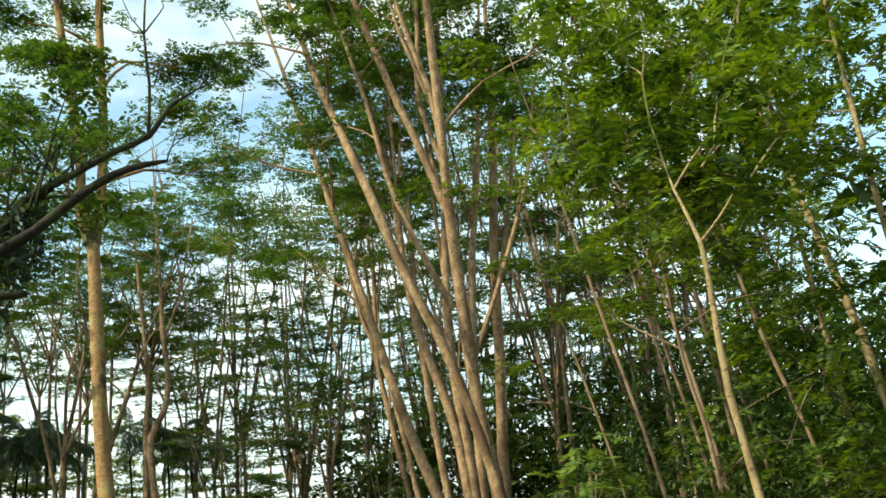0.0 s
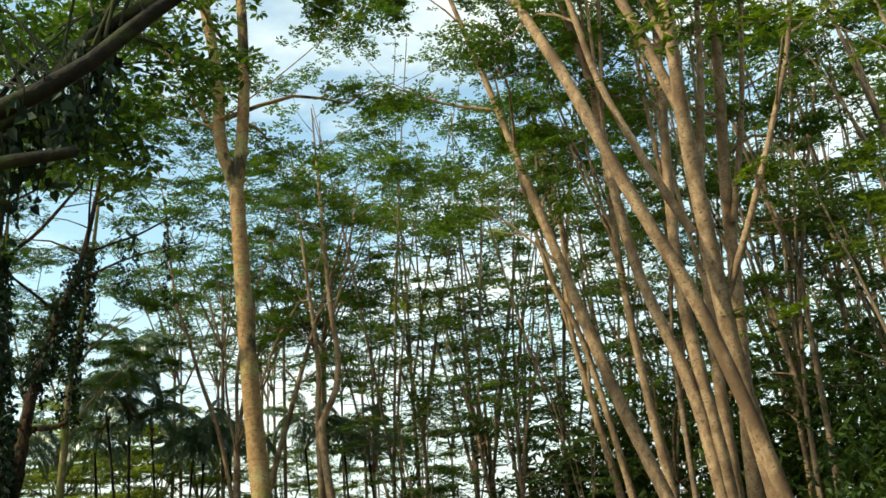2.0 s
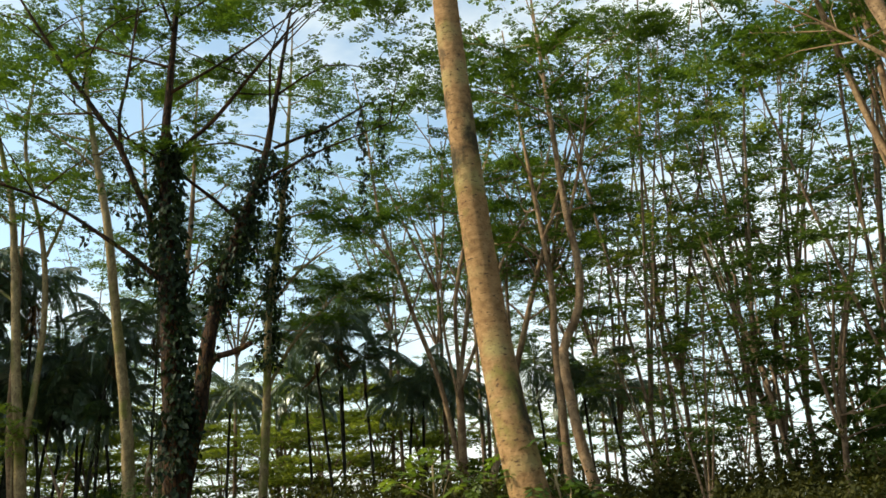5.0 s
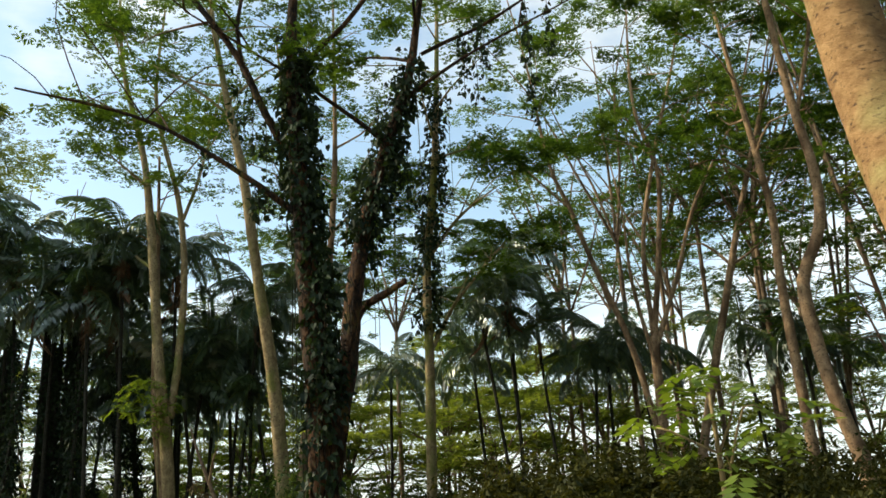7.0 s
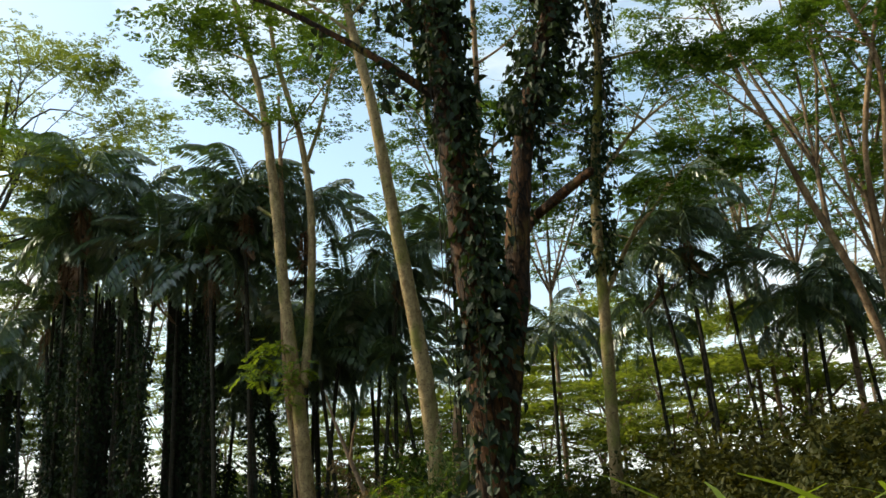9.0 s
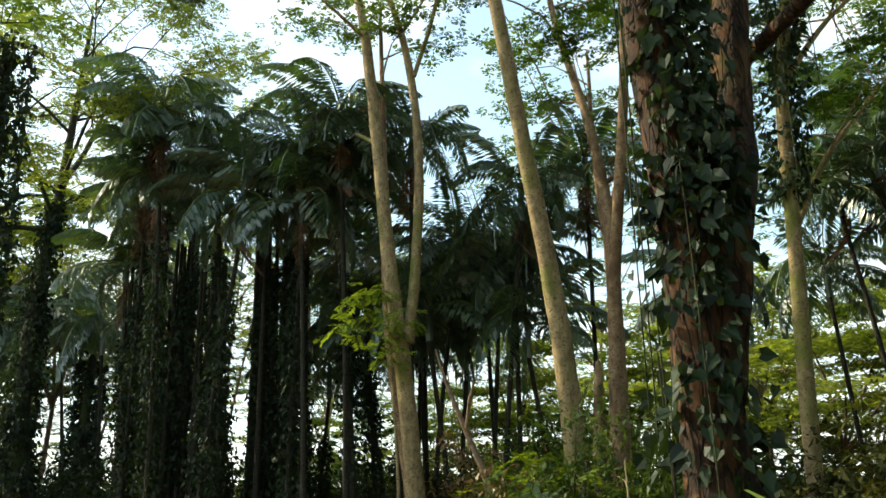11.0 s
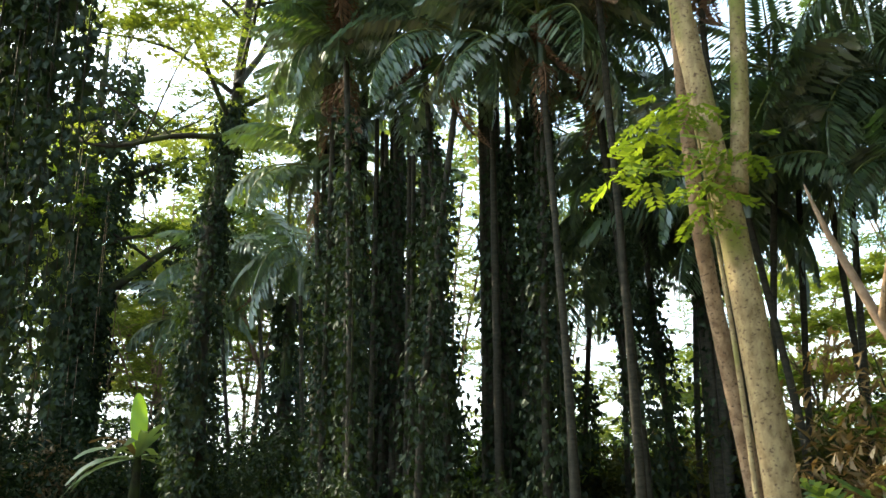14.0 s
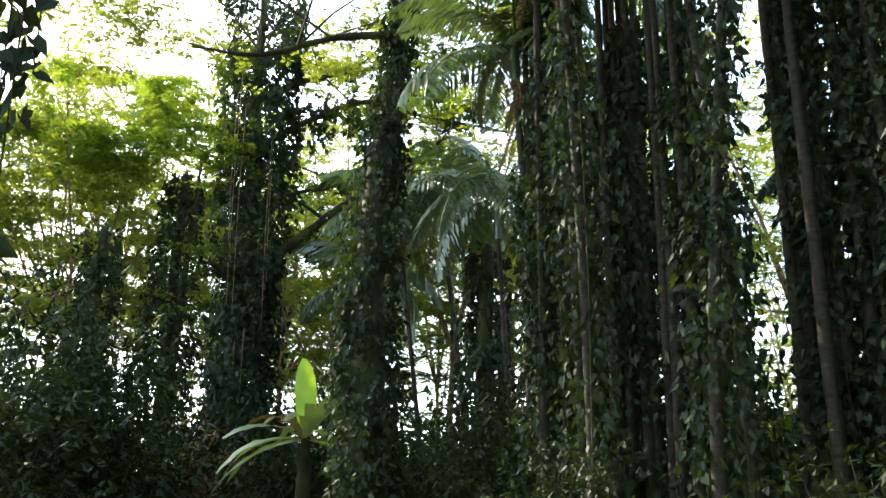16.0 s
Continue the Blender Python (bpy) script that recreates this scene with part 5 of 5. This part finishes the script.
def bush(seed, radius, height, n, leaf, material, label):
    global rng
    rng = np.random.default_rng(seed)
    root = thing("bush", label, "bush", "undergrowth")
    wood, leaves = Wood(), Leaves()
    for i in range(9):
        a, r = rng.uniform(0, 6.28), radius * rng.uniform(0.2, 0.9)
        t = np.array((math.cos(a) * r, math.sin(a) * r, height * rng.uniform(0.55, 1.0)))
        wood.tube([(0, 0, -0.05, 0.03), (*(t * (0.45, 0.45, 0.5)), 0.022), (*t, 0.006)], 5, 0.6)
        v = rng.normal(0, 1, (n // 9, 3)) * np.array((0.34, 0.34, 0.3)) * radius
        c = t + v
        low = rng.uniform(0.15, 1.0, (len(c), 1))
        c[:, 2:] *= low ** 0.6
        rosettes(leaves, np.maximum(c[::7], (-99, -99, 0.05)), 7, *leaf, 0.3, 0.8)
    part("stalk", wood.mesh("stalk", BARK_DARK), root, kind="stuff")
    part("foliage", leaves.slivers("foliage", material), root, kind="stuff")
    return root


BUSH = [bush(101, 1.7, 4.2, 3000, (0.21, 0.1), LEAF_BUSH, "tall loose leafy undergrowth bush"), bush(102, 1.4, 3.2, 2600, (0.21, 0.095), LEAF_BUSH, "loose green undergrowth bush"),
        bush(103, 1.6, 5.2, 3000, (0.21, 0.1), LEAF_BUSH, "tall loose leafy undergrowth bush"), bush(104, 1.3, 3.4, 2400, (0.2, 0.08), LEAF_DRY, "half-dry brownish bush in the undergrowth"),
        bush(105, 1.7, 4.4, 3000, (0.2, 0.09), LEAF_SHADED, "dense bush under the trees in a dark shaded green"),
        bush(107, 1.9, 3.4, 10500, (0.2, 0.11), LEAF_OLIVE, "dense olive-brown bush in the undergrowth")]


thicket = bush(106, 4.2, 7.5, 5200, (0.42, 0.19), LEAF_BUSH, "dense dark thicket closing the view under the trees")
for i in range(24):
    a, d = radians(14 + 88 * (i + 0.5 + 0.3 * math.sin(5 * i)) / 24), 46 + 9 * math.sin(2.3 * i)
    ob = copy_thing(thicket, pose(-15 - d * math.sin(a), 21 + d * math.cos(a), 0, 0, 0, 47 * i))
    ob.scale = (1, 1, (0.6 if i < 9 else 0.62) + 0.12 * math.sin(3.1 * i))
# From (10, 3) on: unseen thickets, added to cut skylight from behind.
for i, (x, y) in enumerate(((3, 39), (6, 36), (9.5, 33), (12, 29), (-1.5, 42), (14, 25), (10, 3), (8.5, -5), (11, 10), (4, -10), (-4, -11), (13, -3))):
    copy_thing(thicket, pose(x, y, 0, 0, 0, 63 * i))
for i, (x, y) in enumerate(((-55, 21), (-59, 25), (-52, 16.5), (-63, 20), (-60, 31), (-56, 34.5), (-38.5, 44.5), (-34.5, 46.5))):
    copy_thing(thicket, pose(x, y, 0, 0, 0, 29 * i)).scale = (1, 1, 0.6)
for o in (*thicket.children, thicket):
    bpy.data.objects.remove(o)


def undergrowth(spots):
    for i, x, y, k in spots:
        ob = copy_thing(BUSH[i], pose(x, y, 0, 0, 0, place.uniform(0, 360)))
        ob.scale = (k, k, k * place.uniform(0.85, 1.15))


spots = []
for i in range(26):
    a = radians(-26 + 62 * (i + place.uniform(0, 1)) / 26)
    d = place.uniform(34, 46)
    spots.append((int(place.integers(0, 4)), -4 - d * math.sin(a), 4 + d * math.cos(a), place.uniform(0.6, 0.9)))
spots += [(0, -24.0, 33.2, 0.7), (1, -23.2, 34.4, 0.7), (3, -27.2, 34.8, 0.9), (3, -28.2, 35.4, 0.9), (2, -26.8, 36.4, 0.9), (4, -43.6, 30.6, 0.7), (4, -46.5, 26.0, 0.9), (3, -47.5, 27.2, 1.1), (4, -45.0, 24.8, 1.0), (4, -48.0, 24.0, 1.2),
          (3, -50.0, 24.0, 1.3), (4, -52.0, 22.0, 1.5), (3, -49.0, 21.0, 1.2), (4, -41.4, 31.2, 0.8), (0, 6.0, 13.0, 0.7), (2, 7.4, 15.5, 1.0), (0, 8.2, 18, 1.1), (2, 6.4, 19, 1.0), (1, 5.0, 16.2, 0.8), (0, 3.4, 19.6, 0.8), (2, 9.5, 21, 1.2), (0, 4.5, 24, 1.0)]
for i in range(11):
    a = radians(10 + 30 * (i + place.uniform(0, 1)) / 11)
    d = place.uniform(38, 52)
    spots.append(((0, 3, 3, 3, 4)[int(place.integers(0, 5))], -6 - d * math.sin(a), 6 + d * math.cos(a), place.uniform(0.65, 0.95)))
for i in range(12):
    spots.append(((3, 4, 4)[int(place.integers(0, 3))], -46 - place.uniform(0, 14), 19 + place.uniform(0, 11), place.uniform(0.7, 1.1)))
for x, y, k in ((-13.5, 31.5, 0.8), (-11.5, 30.5, 0.75), (-9.5, 30, 0.7), (-8.0, 28.5, 0.7), (-6.0, 28.5, 0.75), (-4.0, 29, 0.8), (-2.2, 26.5, 0.7), (-15.5, 33, 0.85), (-18.0, 33.5, 0.8), (-20.5, 33.0, 0.8), (-5.2, 32.5, 0.9), (-10.0, 33.5, 0.9), (2.6, 24.5, 0.8), (4.4, 22.0, 0.8)):
    spots.append((5, x, y, k * 0.72))
for x, y, k in ((-42.0, 24.0, 1.0), (-44.4, 25.2, 1.1), (-40.6, 23.0, 0.9), (-43.2, 22.2, 1.1), (-46.4, 23.0, 1.3), (-44.8, 29.6, 0.9), (-39.0, 30.4, 0.6), (-34.9, 30.4, 0.45), (-37.4, 30.9, 0.5), (-31.6, 31.6, 0.5)):
    spots.append((4, x, y, k))
for x, y, k in ((-37.0, 35.2, 0.5), (-39.2, 34.4, 0.6), (-41.0, 33.6, 0.6), (-42.4, 32.2, 0.6), (-43.0, 35.0, 0.7), (-45.6, 33.6, 0.7), (-47.6, 31.8, 0.8), (-33.2, 37.8, 0.5), (-31.0, 38.2, 0.5), (-45.4, 28.0, 0.8), (-47.4, 29.4, 0.8),
                (-28.5, 40, 0.7), (-31.5, 40.2, 0.7), (-27, 41.5, 0.8), (-25.4, 40.4, 0.7), (-24, 39.4, 0.7), (-34, 42, 0.8)):
    spots.append(((4, 3, 0)[int(place.integers(0, 3))], x, y, k))
for x, y, k in ((-46.5, 30.5, 1.1), (-41.2, 32.6, 0.9), (-48, 28, 1.0), (-40.4, 34.2, 0.9), (-52, 27, 1.1)):
    spots.append((4, x, y, k))
for x, y in ((-16.6, 36.5), (-14.5, 37), (-19, 37), (-12.5, 35.5), (-21, 38.4), (-10.5, 37.2), (-8.5, 38), (-6, 38.6), (-23, 40.2), (-13, 39.8), (-17.6, 40.2), (-29, 38.6), (-27, 39.2), (-25, 38.6), (-31, 40.6), (-20.4, 41.6), (-33.6, 41), (-3, 38.6), (-32, 38), (-30.2, 37.4), (-34.8, 38.6), (-36.6, 37.6), (-39.6, 35.6), (-42, 34), (-38.2, 36.8), (-44.2, 31.8)):
    spots.append((5, x, y, place.uniform(0.82, 1.02)))
undergrowth(spots)
for p in BUSH:
    for o in (*p.children, p):
        bpy.data.objects.remove(o)


def blade_mesh(name, length, width, rise, droop, material, n=9):
    """A broad arching leaf along +x with a channelled midrib."""
    t = np.linspace(0, 1, n)
    x = length * (t - 0.12 * t ** 3)
    z = length * (rise * t - droop * t ** 2)
    w = width * 0.5 * np.sin(np.pi * np.clip(t * 0.9 + 0.06, 0, 1)) ** 0.7
    g = np.random.default_rng(int(length * 1000))
    v = []
    for i in range(n):
        edge = g.normal(0, 0.06 * width, 2)
        v += [(x[i], w[i] + edge[0] * 0.4, z[i] + 0.12 * w[i] + edge[0]), (x[i], 0, z[i]), (x[i], -w[i] + edge[1] * 0.4, z[i] + 0.12 * w[i] + edge[1])]
    f = []
    for i in range(n - 1):
        a = 3 * i
        f += [(a, a + 1, a + 4, a + 3), (a + 1, a + 2, a + 5, a + 4)]
    return quads(name, np.array(v), np.array(f), material, True)


def banana_plant(x, y, base, k=1.0):
    root = thing("banana_plant", "young banana plant with one upright bright new leaf", "plant", at=(x, y, 0))
    part("stalk", Wood().tube([(0, 0, -0.1, 0.13 * k), (0.03, 0, base * 0.6, 0.1 * k), (0, 0.02, base, 0.06 * k)], 9, 0.3, 0.05).mesh("stalk", BARK_DARK), root)
    g = np.random.default_rng(5)
    up = part("leaf", blade_mesh("leaf", 1.25 * k, 0.34 * k, 0.0, 0.05, LEAF_BANANA), root, "upright glowing yellow-green new leaf")
    up.location, up.rotation_euler = (0, 0, base - 0.02), Euler((0.0, radians(-86), radians(200)))
    for i in range(19):
        m = blade_mesh("leaf", (1.15 + 0.03 * i) * k, 0.14 * k, 0.3, 0.62 - 0.012 * i, LEAF_DRY if i in (5, 12) else LEAF_STRAP, 13)
        b = part("leaf", m, root, "browning drooping older leaf" if i in (5, 12) else "")
        b.location, b.rotation_euler = (0, 0, base - 0.05), Euler((g.normal(0, 0.25), radians(-30 + 18 * (i % 4) + g.normal(0, 6)), 2.4 * i))
    return root


banana_plant(-42.7, 28.6, 2.95, 1.35)


def fern(x, y, height, seed, k=1.0, material=None):
    global rng
    g = np.random.default_rng(seed)
    root = thing("fern", "low green fern with arching lacy fronds", "fern", "roadside ferns", at=(x, y, 0))
    part("stalk", Wood().tube([(0, 0, -0.1, 0.05), (0, 0, height, 0.04)], 7, 0.3).mesh("stalk", BARK_DARK), root)
    for i in range(9):
        f = part("frond", FERN_FROND, root)
        f.location = (0, 0, height)
        f.rotation_euler = Euler((g.normal(0, 0.2), radians(g.uniform(-62, -8)), 2.4 * i))
        f.scale = (k, k, k)


def fern_frond():
    g = np.random.default_rng(44)
    n = 20
    t = np.linspace(0.08, 1, n)
    p = np.stack([t, 0 * t, 0.35 * t - 0.55 * t ** 2], 1)
    leaves = Leaves()
    for sign in (-1, 1):
        l = 0.26 * np.sin(np.pi * (t * 0.85 + 0.12)) ** 0.8
        d = np.tile((0.3, sign * 1.0, -0.15), (n, 1)) + g.normal(0, 0.07, (n, 3))
        d /= np.linalg.norm(d, axis=1)[:, None]
        side = np.cross(d, np.tile((0.0, 0.0, 1.0), (n, 1)))
        leaves.add(p, d, side, l, 0.055)
    return leaves.mesh("frond", LEAF_BRIGHT, 0.35)


FERN_FROND = fern_frond()
for i, (x, y, h) in enumerate(((-21.7, 29.3, 1.5), (-21.3, 29.7, 1.35), (-22.3, 29.2, 1.25), (-22.9, 28.9, 1.1), (-23.4, 29.4, 1.3), (-20.9, 29.9, 1.5), (-22.0, 30.2, 1.7), (-24.2, 30.0, 1.3), (-28.6, 29.0, 0.9), (-30.4, 29.4, 1.0), (-31.5, 28.6, 0.8), (-17.1, 28.0, 1.73), (-16.9, 28.4, 1.79), (-19.0, 27.7, 1.77), (-18.3, 27.5, 1.71), (-17.1, 27.4, 1.63), (-16.7, 27.6, 1.64), (-17.2, 27.3, 1.68), (-23.1, 31.4, 1.95), (-23.8, 31.2, 1.82), (-24.7, 31.3, 1.79))):
    fern(x, y, h - (0.35 if i < 11 else 0.72), 300 + i, 0.8 if i < 11 else 0.68)

log = thing("fallen_stem", "thin dead stem leaning against the undergrowth", "dead branch", at=(-26.1, 33.95, 0))
part("stem", Wood().tube([(0, 0, -0.05, 0.085), (-0.22, -0.2, 2.05, 0.07), (-0.56, -0.5, 3.3, 0.055), (-0.86, -0.74, 4.3, 0.035), (-1.0, -0.85, 4.9, 0.01)], 8, 0.4).mesh("stem", BARK_FAR), log)
part("twig", Wood().tube([(-0.56, -0.5, 3.3, 0.04), (-0.2, -0.7, 3.9, 0.03), (0.1, -0.8, 4.2, 0.01)], 6, 0.3).mesh("twig", BARK), log)

g = np.random.default_rng(120)
leafy_tree("leafy_tree", "broad-leaved tree with bright green leaves in a sunlit tone",
           [[(-57, 25.5, -0.1, 0.22), (-56.8, 25.6, 5, 0.17), (-56.5, 25.8, 10, 0.1), (-56.2, 26, 14, 0.04)]],
           [(-56.5 + g.uniform(-3, 3), 24.4 + g.uniform(-4.0, 3.0), g.uniform(13.0, 16.2), g.uniform(0.7, 1.1)) for i in range(24)], BARK_DARK, LEAF_LIME, 121, 0.5, 60)
rng = np.random.default_rng(130)
for x, y, h, wide, n in ((-57.0, 25.4, 13.2, 0.8, 5600), (-55.0, 23.2, 10.4, 0.7, 4200), (-44.9, 32.6, 7.5, 0.45, 3000)):
    root = thing("vine_hung_tree", "broken tree trunk buried under climbing vines", "tree", at=(x, y, 0))
    part("trunk", Wood().tube([(0, 0, -0.1, 0.3), (0.1, 0, h * 0.5, 0.22), (0.1, 0.1, h, 0.14)], 9, 0.6).mesh("trunk", BARK_DARK), root)
    vine_coat(root, [(0, 0, 0.1, wide), (0.1, 0, h * 0.5, wide * 0.8), (0.1, 0.1, h, wide * 0.5)], 0.45, n, (0.17, 0.12), 4)
for i, (x, y, k) in enumerate(((-44, 44, 1.4), (-46, 47, 1.6), (-40, 42, 1.2), (-49, 43, 1.5))):
    sunny = bush(140 + i, 1.7 * k, 3.0 * k, 2400, (0.22, 0.085), LEAF_LIME, "yellow-green bush toned as sunlit in the open behind the palms")
    sunny.location = (x, y, 0)

g = np.random.default_rng(150)
for i, (x, y, h) in enumerate(((-24.2, 32.6, 2.6), (-27.0, 34.6, 3.0), (-22.2, 32.4, 2.4))):
    leafy_tree("sapling", "thin understorey sapling with loose green leaves", [[(x, y, -0.1, 0.03), (x + 0.1, y, h * 0.5, 0.022), (x, y + 0.1, h, 0.01)]],
               [(x + g.uniform(-0.9, 0.9), y + g.uniform(-0.9, 0.9), h * g.uniform(0.35, 1.0), g.uniform(0.3, 0.5)) for j in range(9)], BARK_MOSSY, LEAF if i % 2 else LEAF_BRIGHT, 151 + i, 0.36, 60)


# a limb with leafy strands that hangs over the road's left side
h_tree = tree("roadside_tree", "roadside tree trailing leafy vine strands from a long limb",
              [[(-33.8, 20.6, -0.1, 0.35), (-33.8, 20.9, 4, 0.26), (-33.6, 21.4, 8, 0.2), (-33.5, 21.6, 13, 0.08)],
               [(-33.6, 21.4, 8.0, 0.14), (-32.2, 23.2, 9.7, 0.11), (-30.9, 24.7, 10.3, 0.08), (-29.9, 25.6, 10.2, 0.04)]], BARK_DARK, seed=160, count=6, reach=2.2, per_pad=60, limb_start=0.3)
rng = np.random.default_rng(161)
HBASE = (-33.8, 20.6)
curtain(h_tree, shifted([(-31.4, 24.2, 10.0, 0.1), (-30.6, 25.0, 10.3, 0.1), (-29.8, 25.65, 10.2, 0.1)], HBASE), 50, 7.4, (0.11, 0.08))
curtain(h_tree, shifted([(-32.6, 22.8, 9.4, 0.1), (-31.6, 23.9, 10.0, 0.1)], HBASE), 26, 7.2, (0.11, 0.08))
curtain(h_tree, shifted([(-31.9, 24.9, 9.0, 0.1), (-30.7, 25.5, 9.2, 0.1)], HBASE), 30, 7.4, (0.11, 0.08))


def strap_plant(x, y, seed, k):
    g = np.random.default_rng(seed)
    root = thing("strap_leaf_plant", "clump of bright green arching strap leaves", "plant", "strap-leaved clumps", at=(x, y, 0))
    for i in range(13):
        b = part("leaf", STRAPS[i % 3], root)
        b.rotation_euler = Euler((g.normal(0, 0.2), radians(-62 + g.uniform(-14, 16)), 2.4 * i + g.normal(0, 0.3)))
        b.scale = (k, k, k)


STRAPS = [blade_mesh("leaf", l, 0.1, 0.25, 0.75, LEAF_LIME) for l in (2.2, 2.45, 2.0)]
for i, (x, y, k) in enumerate(((-13.2, 26.2, 1.0), (-12.2, 26.6, 1.05), (-14.3, 25.7, 0.95), (-11.2, 26.5, 1.0), (-13.8, 27.0, 1.1), (-15.2, 25.4, 0.95))):
    strap_plant(x, y, 170 + i, k)
lime = bush(190, 0.55, 3.1, 900, (0.26, 0.14), LEAF_LIME, "small yellow-green bush toned as if lit by the sun")
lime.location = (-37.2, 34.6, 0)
lime = bush(191, 1.1, 3.8, 1500, (0.26, 0.14), LEAF_LIME, "small yellow-green bush toned as if lit by the sun")
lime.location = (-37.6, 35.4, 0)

# thin leaning stems on the far side of the young trees
g = np.random.default_rng(200)
for i, (x, y) in enumerate(((3.6, 14.2), (4.3, 13.4), (4.9, 16.2), (5.6, 13.2), (6.3, 17.0), (5.2, 18.6), (7.2, 15.4), (4.2, 20.0), (6.6, 21.0))):
    h, l = g.uniform(7, 11), g.uniform(0.10, 0.22)
    tree("young_albizia", "thin leaning young albizia with sunlit bark", [[(x, y, -0.1, 0.055), (x - l * 1.5, y, 2.2, 0.045), (x - l * 3.8 + g.normal(0, 0.1), y + 0.1, 4.6, 0.038), (x - l * h, y + 0.2, h, 0.014)]],
         BARK_FAR, LEAF_BRIGHT, seed=210 + i, start=0.5, count=5, reach=1.5, per_pad=40, sides=7, pad_size=0.8, twigs=2, group="thin young stems")
